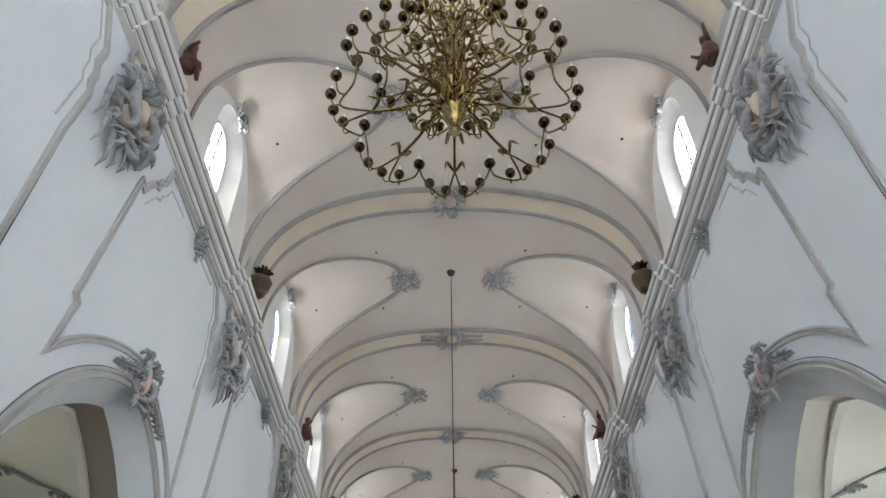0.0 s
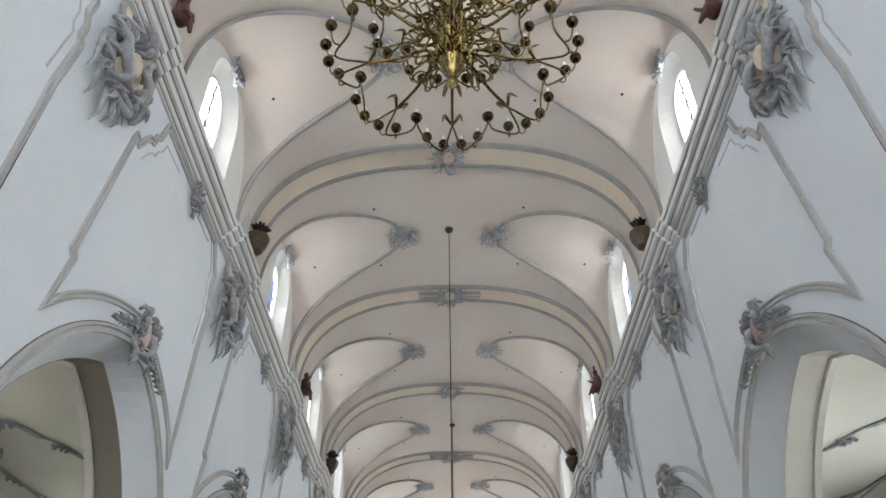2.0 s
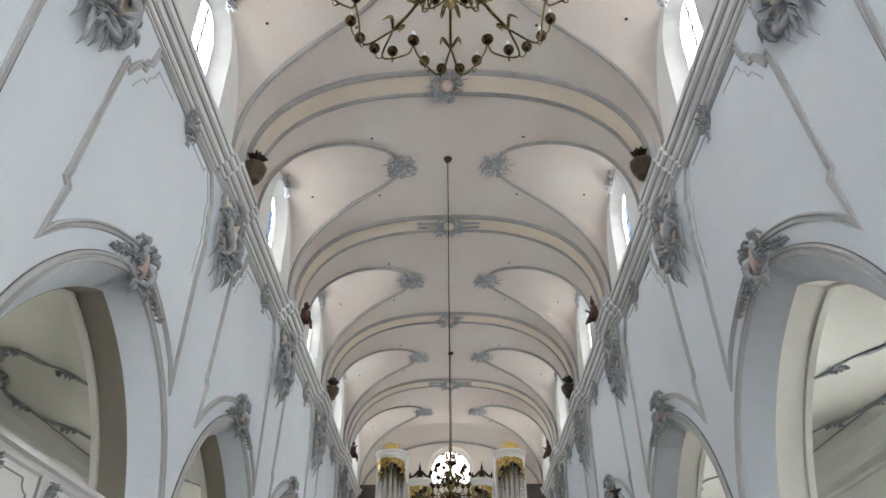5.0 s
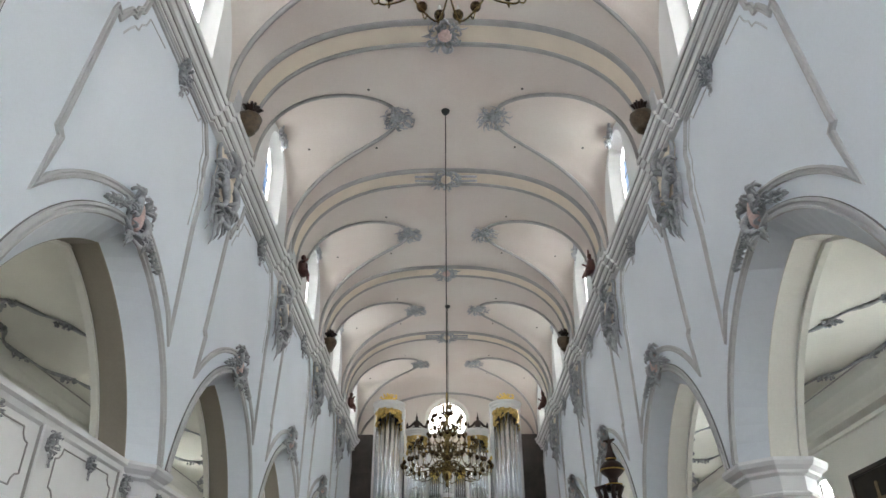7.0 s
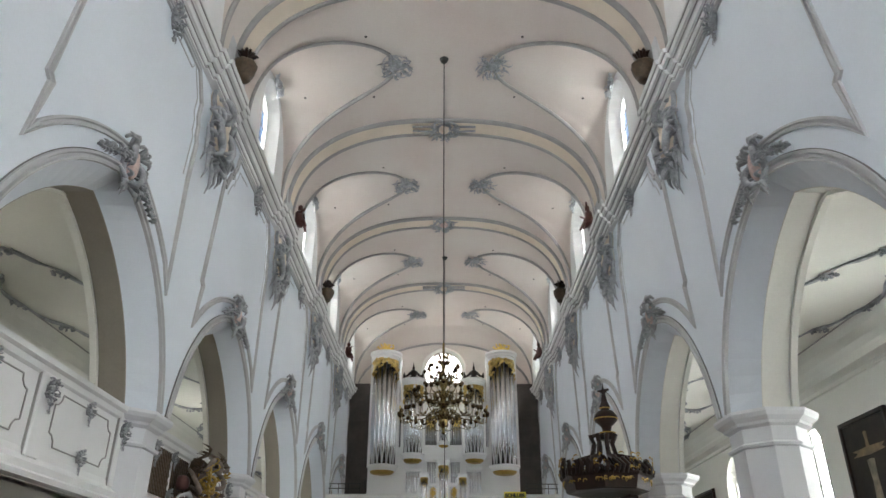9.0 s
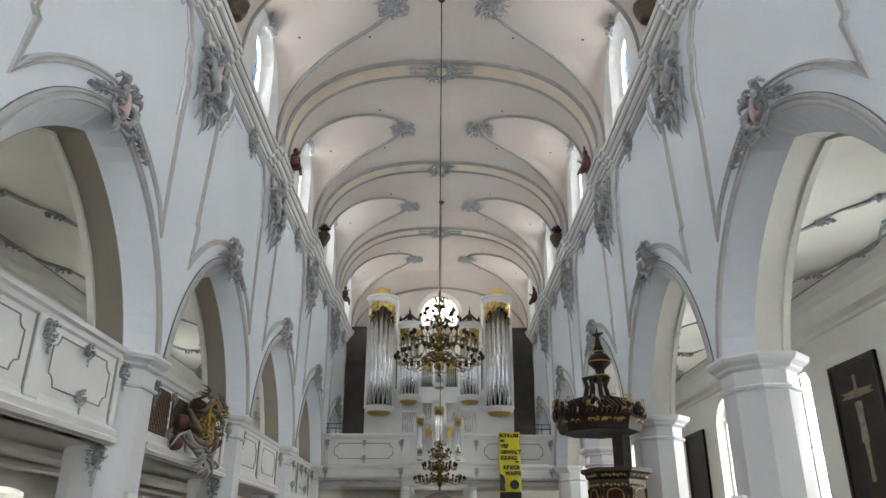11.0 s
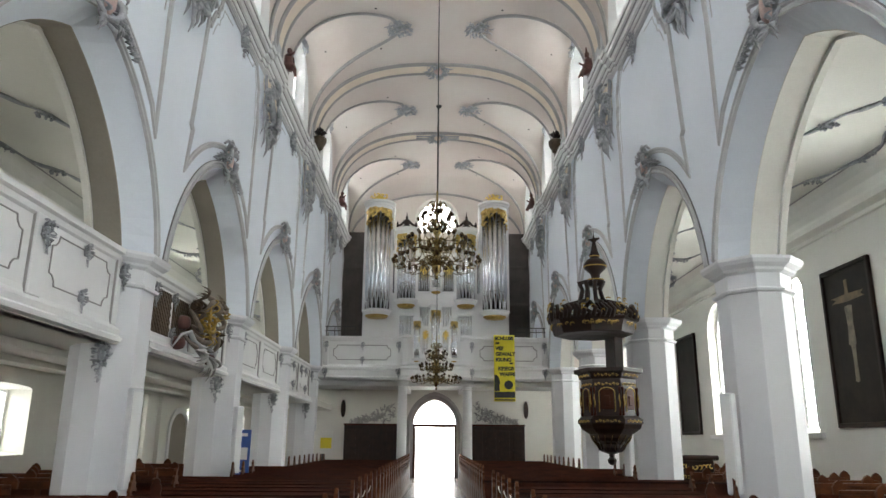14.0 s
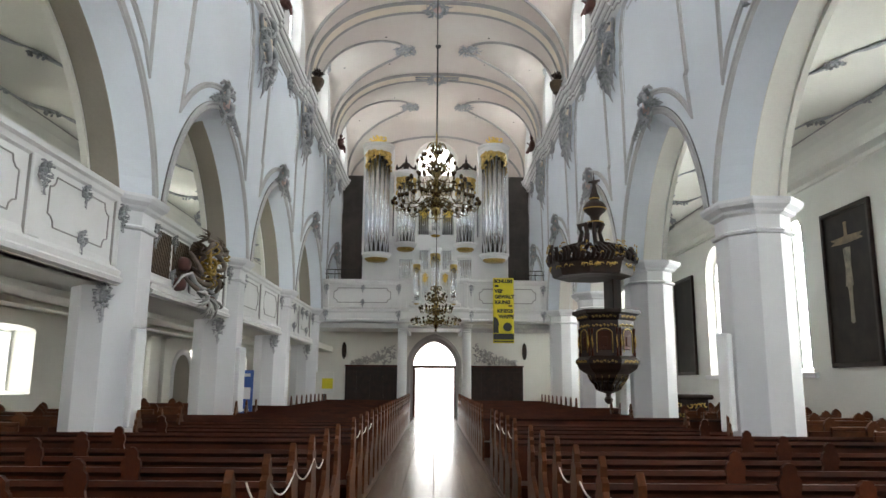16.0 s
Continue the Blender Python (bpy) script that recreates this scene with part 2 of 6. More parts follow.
def vault_z(x):
    return ZS + (ZC - ZS) * max(0.0, 1 - abs(x / XV) ** 2.5) ** (1 / 2.5)


LX = 1.27      # where a lunette meets the crown of the vault


def lun_top(x):
    """Height of the lunette's ridge."""
    zt = vault_z(LX)
    return 14.27 + (zt - 14.27) * (XV - abs(x)) / (XV - LX)


def lun_half(x):
    """Half width of the lunette where it cuts the vault, at x."""
    return 0.0 if abs(x) <= LX else 1.87 * ((abs(x) - LX) / (XV - LX)) ** 0.5


def build_vault():
    bm = bmesh.new()
    nt = 64
    xs = [-XV * math.cos(math.pi * i / nt) for i in range(nt + 1)] + [-LX, LX]
    xs = sorted(xs)
    for m, c in zip(MID, LUN):
        for sg in (-1, 1):
            rows = []
            for x in xs:
                g, e = c + sg * lun_half(x), m + sg * BAY / 2
                rows.append([(x, g + (e - g) * j / 8, vault_z(x)) for j in range(9)])
            loft(bm, rows, closed=False)
            rows = []
            for x in [q for q in xs if sg * q >= LX - 1e-6]:
                g, t = lun_half(x), lun_top(x)
                z = vault_z(x)
                rows.append([(x, c + g * j / 10, z + (t - z) * math.sqrt(1 - (j / 10) ** 2) ** 0.9) for j in range(-10, 11)])
            loft(bm, rows, closed=False)
    bmesh.ops.remove_doubles(bm, verts=bm.verts, dist=0.002)
    ob = part("ceiling", bm, M["vault"], smooth=True)
    for p in ob.data.polygons:
        p.use_smooth = True
    return tagged(ob, "warm white plastered barrel vault with window lunettes", "vault", kind="structure")


build_vault()


def vault_end(x):
    """The arch in which the vault dies against the end wall."""
    return 11.65 + 2.63 * max(0.0, 1 - abs(x / XV) ** 2.0) ** 0.5


bm = bmesh.new()
ends = [-XV * math.cos(math.pi * i / 48) for i in range(49)]
loft(bm, [[(x, Y1 - 1.05 + 1.06 * f, vault_z(x) - 0.006 + (vault_end(x) - vault_z(x)) * (1 - math.cos(f * math.pi / 2))) for x in ends] for f in (0, 0.2, 0.4, 0.6, 0.8, 1.0)], closed=False)
tagged(part("ceiling_end", bm, M["vault"], smooth=True), "warm white plastered cove where the vault meets the end wall", "vault", kind="structure")
bm = bmesh.new()
tube(bm, [(x, Y1 - 0.04, vault_end(x) - 0.02) for x in ends], 0.06, 6)
tagged(part("trim", bm, M["grey"], smooth=True), "grey moulded arch on the end wall under the vault", "moulding", kind="structure")


def groin(m, sg):
    """Points along the lunette's edge, round its tip."""
    xs = [XV - (XV - LX) * (1 - math.cos(math.pi / 2 * i / 26)) for i in range(27)]
    a = [(sg * x, m - lun_half(x), vault_z(x)) for x in xs]
    return a + [(x, 2 * m - y, z) for x, y, z in a[-2::-1]]


for m in LUN:
    for sg in (-1, 1):
        bm = bmesh.new()
        pts = groin(m, sg)
        tube(bm, [(x, y, z - 0.02) for x, y, z in pts], 0.062, 6, 0.8)
        tagged(part("trim", bm, M["grey"], smooth=True), "grey stucco rope moulding along the edge of a vault lunette", "moulding", "lunette mouldings", "structure")
for y in BANDS:
    th = [math.pi * (0.02 + 0.96 * i / 48) for i in range(49)]
    def line(dy, dz=0.0):
        return [((XV + dz) * math.cos(a), y + dy, vault_z(XV * math.cos(a)) + dz * math.sin(a)) for a in th]
    bm = bmesh.new()
    loft(bm, [line(-0.3, -0.03), line(0.3, -0.03)], closed=False)
    loft(bm, [line(-0.3, 0.1), line(-0.3, -0.03)], closed=False)
    loft(bm, [line(0.3, 0.1), line(0.3, -0.03)], closed=False)
    tagged(part("trim", bm, M["band"], smooth=True), "ochre plaster band across the vault", "vault band", "vault bands", "structure")
    for q in (-1, 1):
        bm = bmesh.new()
        loft(bm, [line(q * d, h) for d, h in ((0.27, 0.05), (0.28, -0.07), (0.33, -0.09), (0.36, -0.06), (0.40, -0.06), (0.42, -0.03), (0.43, 0.05))], closed=False)
        tagged(part("trim", bm, M["grey"], smooth=True), "grey profiled moulding beside an ochre vault band", "moulding", "vault band mouldings", "structure")


def cornice(sg):
    """The entablature over the arcade, breaking forward over each pier."""
    prof = ((0.0, 11.12), (0.045, 11.12), (0.055, 11.16), (0.03, 11.165), (0.03, 11.2), (0.07, 11.22), (0.08, 11.29), (0.15, 11.31), (0.17, 11.4), (0.26, 11.43), (0.27, 11.54), (0.31, 11.56), (0.32, 11.65), (0.0, 11.66))
    path = []
    for y in RIB:
        for dy, d in ((-1.02, 0), (-1.01, 0.06), (-0.68, 0.06), (-0.67, 0.12), (0.67, 0.12), (0.68, 0.06), (1.01, 0.06), (1.02, 0)):
            if Y0 <= y + dy <= Y1:
                path.append((y + dy, d))
    bm = bmesh.new()
    loft(bm, [[(sg * (W - a - d if a > 0 else W + 0.03), y, z) for a, z in prof] for y, d in path])
    tagged(part("cornice", bm, M["trim"]), "white moulded cornice breaking forward over the piers", "cornice", kind="structure")


    # grey strips put in for the shadow lines between the cornice mouldings
    for z, d0 in ((11.205, 0.03), (11.295, 0.085), (11.162, 0.045), (11.415, 0.19), (11.55, 0.275)):
        bm = bmesh.new()
        loft(bm, [[(sg * (W - d0 - d - a), y, z + b) for a, b in ((0.0, -0.014), (0.02, -0.014), (0.02, 0.014), (0.0, 0.014))] for y, d in path])
        tagged(part("trim", bm, M["grey"]), "grey painted shadow line along the nave cornice", "moulding", "cornice fillets", "structure")


cornice(-1), cornice(1)


def arch_line(hw, spring, top, n=14):
    """A round-headed outline of half width hw, from the far foot over the top, as (offset, z)."""
    h = top - spring
    return [(hw * math.cos(math.pi * i / n), spring + h * math.sin(math.pi * i / n)) for i in range(n + 1)]


def window_wall(name, label, sg, x0, x1, cuts, ya, yb, z0, z1, material, zlow):
    """A wall between x0 and x1 with splayed, round-headed openings. cuts: (centre, half width inside, half width outside, spring, top)."""
    bm = bmesh.new()
    e = ya
    ends = [(cuts[i][0] + cuts[i + 1][0]) / 2 for i in range(len(cuts) - 1)] + [yb]
    for (c, wi, wo, spring, top), e2 in zip(cuts, ends):
        ai = [(wi, zlow)] + arch_line(wi, spring, top) + [(-wi, zlow)]
        ao = [(wo, zlow + 0.1)] + arch_line(wo, spring, top - (wi - wo)) + [(-wo, zlow + 0.1)]
        loft(bm, [[(sg * x0, c + a, z) for a, z in ai] + [], [(sg * x1, c + a, z) for a, z in ao]], closed=True, caps=False)
        for pts, x in ((ai, x0), (ao, x1)):
            loft(bm, [[(sg * x, c + a, z) for a, z in pts[1:-1]], [(sg * x, c + a, z1) for a, z in pts[1:-1]]], closed=False)
            w = wi if x == x0 else wo
            zz = zlow if x == x0 else zlow + 0.1
            for y, yy in ((e, c - w), (c + w, e2)):
                bm.faces.new([bm.verts.new((sg * x, *q)) for q in ((y, z0), (yy, z0), (yy, z1), (y, z1))])
            bm.faces.new([bm.verts.new((sg * x, *q)) for q in ((c - w, z0), (c + w, z0), (c + w, zz), (c - w, zz))])
        e = e2
    bmesh.ops.remove_doubles(bm, verts=bm.verts, dist=0.001)
    return tagged(part(name, bm, material), label, "wall", kind="structure")


def leaded_window(name, label, sg, x, c, hw, z0, spring, top, cols, rows, back=0.45, sky="sky"):
    """Leaded lights in a stone or wooden frame with bars; bright sky behind."""
    w = tagged(new(name), label, "window", kind="structure")
    outline = [(hw, z0)] + arch_line(hw, spring, top) + [(-hw, z0)]
    bm = bmesh.new()
    loft(bm, [[(sg * (x + dx), c + a * k, z0 + (z - z0) * (1 - (1 - k) * 0.5)) for a, z in outline] for dx, k in ((-0.04, 1.0), (-0.04, 0.93), (0.04, 0.93), (0.04, 1.0))], closed=True, caps=False)
    part("window_frame", bm, M["trim"], w)
    for i in range(1, cols):
        y = c - hw + 2 * hw * i / cols
        t = spring + (top - spring) * math.sqrt(max(0, 1 - ((y - c) / hw) ** 2))
        bm = bmesh.new()
        box(bm, sg * x - 0.02, sg * x + 0.02, y - 0.014, y + 0.014, z0, t)
        part("bar", bm, M["iron"], w)
    for j in range(1, rows):
        z = z0 + (top - z0) * j / rows
        q = hw if z < spring else hw * math.sqrt(max(0, 1 - ((z - spring) / (top - spring)) ** 2))
        bm = bmesh.new()
        box(bm, sg * x - 0.012, sg * x + 0.012, c - q, c + q, z - 0.01, z + 0.01)
        part("bar", bm, M["iron"], w)
    bm = bmesh.new()
    bm.faces.new([bm.verts.new((sg * x, c + a, z)) for a, z in outline])
    pane = part("pane", bm, M["glass"], w)
    pane.visible_shadow = False
    bm = bmesh.new()
    box(bm, sg * (x + back), sg * (x + back + 0.02), c - hw - 0.9, c + hw + 0.9, z0 - 0.3, top + 1.8)
    tagged(part("backdrop", bm, M[sky]), "bright overcast sky outside a church window", "sky", kind="structure")
    return w


CLER = [(m + 0.2, 0.87, 0.52, 13.2, 14.16) for m in MID]
for sg, nm in ((-1, "wall_south_upper"), (1, "wall_north_upper")):
    window_wall(nm, "white plastered clerestory wall with splayed windows", sg, XV, XV + 0.34, CLER, Y0, Y1, ZS - 0.1, 15.0, M["trim"], 11.7)
num = 0
for m in MID:
    for sg in (-1, 1):
        num += 1
        leaded_window("window_%d" % num, "tall round-headed leaded clerestory window", sg, XV + 0.29, m + 0.2, 0.55, 11.8, 13.2, 13.86, 2, 5, sky="skyup")

# aisle walls, ceilings
AIS = [(y, 0.85, 0.74, 5.0, 5.9) for y in (-3.2, 1.6, 6.4, 11.6, 17.55, 22.1, 28.0, 33.0)]
window_wall("wall_north_aisle", "cream plastered aisle wall with tall windows and paintings", 1, XA, XA + 0.6, AIS, Y0, Y1, 0, 8, M["cream"], 1.95)
for c in AIS:
    num += 1
    leaded_window("window_%d" % num, "tall round-headed aisle window with iron bars", 1, XA + 0.3, c[0], 0.78, 2.06, 5.0, 5.82, 3, 8)
    bm = bmesh.new()
    box(bm, XA - 0.1, XA + 0.3, c[0] - 1.08, c[0] + 1.08, 1.82, 1.95, 0.015)
    tagged(part("window_sill", bm, M["trim"]), "white moulded sill under an aisle window", "sill", "aisle window sills", "structure")
# the three below y 20 are assumed, added as dim fill for the aisle
AIL = [(y, 1.0, 0.8, 5.4, 6.2) for y in (2.9, 8.9, 15.0, 21.0, 27.0, 33.1)]
window_wall("wall_south_aisle", "cream plastered aisle wall behind the gallery", -1, XA, XA + 0.6, AIL, Y0, Y1, 3.2, 8, M["cream"], 4.4)
LOWW = [(y, 0.95, 0.85, 2.7, 2.78) for y in (-3.2, 2.9, 8.9, 15.0, 21.0, 27.0, 33.1)]
window_wall("wall_south_aisle_lower", "cream plastered wall under the gallery with low windows", -1, XA, XA + 0.6, LOWW, Y0, Y1, 0, 3.2, M["cream"], 1.35)
for c in AIL:
    num += 1
    leaded_window("window_%d" % num, "round-headed window above the side gallery", -1, XA + 0.5, c[0], 0.8, 4.5, 5.4, 6.0, 3, 5, sky="sky" if c[0] > 20 else "dimsky")
for c in LOWW:
    num += 1
    leaded_window("window_%d" % num, "low window under the side gallery", -1, XA + 0.5, c[0], 0.85, 1.45, 2.66, 2.69, 3, 2, sky="skyend")


def aisle_ceiling(sg):
    prof = [(W + 0.78, 7.12), (8.3, 7.12), (8.34, 7.06), (8.41, 6.93), (8.47, 6.75), (8.5, 6.58), (8.5, 6.5), (8.43, 6.47), (8.45, 6.36), (8.60, 6.28), (8.62, 6.20), (XA + 0.01, 6.18)]
    bm = bmesh.new()
    loft(bm, [[(sg * x, y, z) for x, z in prof] for y in (Y0, Y1)], closed=False)
    tagged(part("ceiling", bm, M["cream"]), "cream aisle ceiling with a coved edge", "ceiling", kind="structure")
    bm = bmesh.new()
    tube(bm, [(sg * 8.28, y, 7.115) for y in (Y0, Y1)], 0.022, 6, 0.7)
    tagged(part("trim", bm, M["grey"]), "thin grey line along the cove of the aisle ceiling", "moulding", "aisle ceiling lines", "structure")


aisle_ceiling(-1), aisle_ceiling(1)

bm = bmesh.new()
box(bm, -XA - 0.6, XA + 0.6, Y0 - 0.3, Y1 + 0.3, -0.2, 0.0)
FLOOR = tagged(part("floor", bm, M["wood"]), "worn stone floor", "floor", kind="structure")


# end walls
def end_wall():
    """The organ's end: a doorway with a pointed head, and a round-headed window high up."""
    bm = bmesh.new()
    y0, y1 = Y1, Y1 + 0.6
    dh, ds, dr = 1.05, 2.42, 1.25
    dp = [(-a, ds + b) for a, b in arch(dh, dr, 0, 8)]
    wp = arch_line(1.15, 12.9, 14.05)
    for y in (y0, y1):
        loft(bm, [[(a, y, z) for a, z in dp], [(a, y, 4.25) for a, z in dp]], closed=False)
        for x0, x1 in ((-XA - 0.6, -dh), (dh, XA + 0.6)):
            bm.faces.new([bm.verts.new((a, y, b)) for a, b in ((x0, 0), (x1, 0), (x1, 4.25), (x0, 4.25))])
    loft(bm, [[(a, y, z) for a, z in [(-dh, 0)] + dp + [(dh, 0)]] for y in (y0, y1)], closed=False)
    tagged(part("wall_west", bm, M["cream"]), "cream plastered end wall under the organ gallery with pointed doorway", "wall", kind="structure")
    # vault plaster instead of cream: the shade behind the organ is in the colour
    bm = bmesh.new()
    for y in (y0, y1):
        for x0, x1, z0, z1 in ((-XA - 0.6, XA + 0.6, 4.25, 12.2), (-XA - 0.6, -1.15, 12.2, 15.2), (1.15, XA + 0.6, 12.2, 15.2)):
            bm.faces.new([bm.verts.new((a, y, b)) for a, b in ((x0, z0), (x1, z0), (x1, z1), (x0, z1))])
        loft(bm, [[(a, y, z) for a, z in wp], [(a, y, 15.2) for a, z in wp]], closed=False)
    loft(bm, [[(a, y, z) for a, z in [(1.15, 12.2)] + wp + [(-1.15, 12.2)]] for y in (y0, y1)], closed=True, caps=False)
    tagged(part("wall_west_upper", bm, M["vault"]), "warm plastered end wall behind the organ with a round-headed window", "wall", kind="structure")
    # choir end, out of view; the wall and its three windows are assumed
    bm = bmesh.new()
    edge = [-XA - 0.6, -3.6, -2.0, -0.8, 0.8, 2.0, 3.6, XA + 0.6]
    for i in range(7):
        if i % 2 == 0:
            box(bm, edge[i], edge[i + 1], Y0 - 0.5, Y0, 0, 15.2)
        else:
            box(bm, edge[i], edge[i + 1], Y0 - 0.5, Y0, 0, 3.5)
            box(bm, edge[i], edge[i + 1], Y0 - 0.5, Y0, 12.0, 15.2)
    bmesh.ops.remove_doubles(bm, verts=bm.verts, dist=0.001)
    tagged(part("wall_east", bm, M["wall"]), "plain white choir wall with three tall windows", "wall", kind="structure")
    # added glowing sheet that fills the nave from behind the camera
    bm = bmesh.new()
    box(bm, -4.2, 4.2, Y0 - 0.75, Y0 - 0.7, 3.2, 12.3)
    tagged(part("backdrop", bm, M["choir"]), "daylight outside the choir windows", "sky", kind="structure")


end_wall()
endwin = tagged(new("window_end"), "round-headed end window with dark glazing bars", "window", kind="structure")
for x in (-0.7, -0.23, 0.23, 0.7):
    bm = bmesh.new()
    box(bm, x - 0.025, x + 0.025, Y1 + 0.28, Y1 + 0.32, 12.2, 12.9 + 1.15 * math.sqrt(1 - (x / 1.15) ** 2))
    part("bar", bm, M["iron"], endwin)
for z in (12.5, 12.9, 13.3, 13.7):
    q = 1.15 if z < 12.9 else 1.15 * math.sqrt(1 - ((z - 12.9) / 1.15) ** 2)
    bm = bmesh.new()
    box(bm, -q, q, Y1 + 0.285, Y1 + 0.315, z - 0.02, z + 0.02)
    part("bar", bm, M["iron"], endwin)
bm = bmesh.new()
loft(bm, [[(a * k, Y1 + 0.2 + d, 12.9 + (z - 12.9) * k) for a, z in [(1.15, 12.2)] + arch_line(1.15, 12.9, 14.05) + [(-1.15, 12.2)]] for k, d in ((1.0, 0), (0.82, 0.1), (0.82, 0.14))], closed=False)
part("window_frame", bm, M["cream"], endwin)
bm = bmesh.new()
box(bm, -1.6, 1.6, Y1 + 1.2, Y1 + 1.25, 11.8, 14.6)
tagged(part("backdrop", bm, M["skywest"]), "bright sky outside the end window", "sky", kind="structure")
bm = bmesh.new()
box(bm, -3, 3, Y1 + 3.0, Y1 + 3.05, -0.2, 5.0)
tagged(part("backdrop", bm, M["skydoor"]), "sunlit bright street haze outside the door", "sky", kind="structure")

# ---- stucco work ----
def scroll(bm, x, z, r, a0, turn, t, out=0.05, n=9):
    """A C-scroll in the plane x, z that stands out towards -y and rolls up."""
    pts, rad = [], []
    for i in range(n + 1):
        f = i / n
        a, q = a0 + turn * f, r * (1 - 0.62 * f)
        pts.append((x + q * math.cos(a), -out * (0.4 + math.sin(math.pi * f)), z + q * math.sin(a)))
        rad.append(t * (0.45 + 0.75 * math.sin(math.pi * min(1, f * 0.8 + 0.15))))
    tube(bm, pts, rad, 6)


def leaf(bm, x, z, ang, length, t, out=0.06, bend=0.8):
    pts, rad = [], []
    for i in range(6):
        f = i / 5
        a = ang + bend * f * f
        pts.append((x + length * f * math.cos(a), -out * (0.3 + 1.2 * math.sin(math.pi * f * 0.85)) - 0.02, z + length * f * math.sin(a)))
        rad.append(t * (0.6, 1.5, 1.7, 1.2, 0.7, 0.1)[i])
    tube(bm, pts, rad, 6, 0.4)


def blob(bm, x, z, rx, rz, out):
    """A domed oval standing out of the plane."""
    rings = [[(x + rx * k * math.cos(2 * math.pi * i / 14), -d, z + rz * k * math.sin(2 * math.pi * i / 14)) for i in range(14)] for k, d in ((1, 0), (0.97, out * 0.5), (0.8, out * 0.85), (0.45, out), (0.05, out * 1.02))]
    loft(bm, rings)


def rocaille(bm, seed, w, h, leaves=10, scrolls=8, t=0.05, out=0.1, low=0.0):
    """Shell-work that fills an uneven oval w by h about the origin: a domed body, scrolls on it, a lacy rim of leaves; low: how far it trails below."""
    rng = random.Random(seed)
    p1, p2, p3 = rng.uniform(0, 6), rng.uniform(0, 6), rng.uniform(0, 6)
    edge = []
    for i in range(48):
        a = 2 * math.pi * i / 48
        k = 0.25 * (1 + 0.2 * math.sin(3 * a + p1) + 0.12 * math.sin(7 * a + p2) + 0.10 * math.sin(13 * a + p3))
        edge.append((w * k * math.cos(a), h * k * math.sin(a)))
    loft(bm, [[(x * k, -d * out * 1.3 * (1 + 0.4 * math.sin(5 * math.atan2(z, x) + p2 + k * 9)), z * k) for x, z in edge] for k, d in ((1, 0.0), (0.99, 0.25), (0.86, 0.5), (0.74, 0.42), (0.6, 0.7), (0.42, 0.55), (0.22, 0.8), (0.02, 0.8))])
    for i in range(scrolls):
        a = 2 * math.pi * (i + rng.uniform(-0.25, 0.25)) / scrolls
        q = rng.uniform(0.2, 0.36)
        scroll(bm, q * w * math.cos(a), q * h * math.sin(a), 0.15 * min(w, h) * rng.uniform(0.7, 1.4), a + rng.uniform(-1.5, 1.5), rng.choice((-1, 1)) * rng.uniform(2.4, 4.4), t * rng.uniform(0.5, 0.9), out * rng.uniform(0.5, 0.9))
    for i in range(leaves * 2):
        a = math.pi * (i + rng.uniform(-0.35, 0.35)) / leaves
        q = rng.choice((0.3, 0.36, 0.24))
        leaf(bm, q * w * math.cos(a), q * h * math.sin(a), math.atan2(h * math.sin(a), w * math.cos(a)) + rng.uniform(-0.7, 0.7), 0.2 * min(w, h) * rng.uniform(0.6, 1.5), t * rng.uniform(0.6, 1.1), out * rng.uniform(0.6, 1.1), rng.uniform(-1.6, 1.6))
    z = -0.36 * h
    while low > 0 and z > -0.5 * h - low:
        f = max(0.25, 1 - (-0.36 * h - z) / (0.14 * h + low))
        for k in range(3):
            leaf(bm, rng.uniform(-0.14, 0.14) * w * f, z, -math.pi / 2 + rng.uniform(-1.1, 1.1), 0.2 * min(w, h) * rng.uniform(0.6, 1.1), t * rng.uniform(0.5, 0.8) * (0.4 + 0.6 * f), out * 0.6, rng.uniform(-1.2, 1.2))
        z -= 0.08 * min(w, h)


def fan(bm, rng, x, z, ang, spread, length, n, t, out):
    """Shell fingers that spread from one point, of uneven length."""
    for i in range(n):
        a = ang + spread * ((i + 0.5) / n - 0.5) + rng.uniform(-0.08, 0.08)
        leaf(bm, x + 0.05 * length * math.cos(a), z + 0.05 * length * math.sin(a), a, length * rng.uniform(0.65, 1.1), t * rng.uniform(0.8, 1.1), out * rng.uniform(0.8, 1.2), rng.uniform(-0.5, 0.5))


def wall_pose(sg, x, y, z):
    """Puts a piece made in x, z and facing -y onto a wall of the nave: sg -1 south, 1 north."""
    return pose(sg * x, y, z, 0, 0, 90 if sg < 0 else -90)


def on_ceiling(x, y, z, rz, tilt=0.0):
    """Puts such a piece flat under a ceiling, facing down."""
    return pose(x, y, z, 0, 0, rz) @ pose(0, 0, 0, 90 + tilt, 0, 0)


def ornament(name, label, category, group, seeds, w, h, build):
    """Variants of one ornament, as lists of parts under an Empty far below, which copies are then taken from."""
    made = []
    for sd in seeds:
        e = thing(name, label, category, pose(0, 0, 0), group)
        build(e, sd, w, h)
        made.append(e)
    return made


def place(variants, spots):
    """The first use of each variant moves it; the rest are copies."""
    used = set()
    for i, m in enumerate(spots):
        v = variants[i % len(variants)]
        if id(v) in used:
            copy_thing(v, m)
        else:
            used.add(id(v))
            v.matrix_basis = m


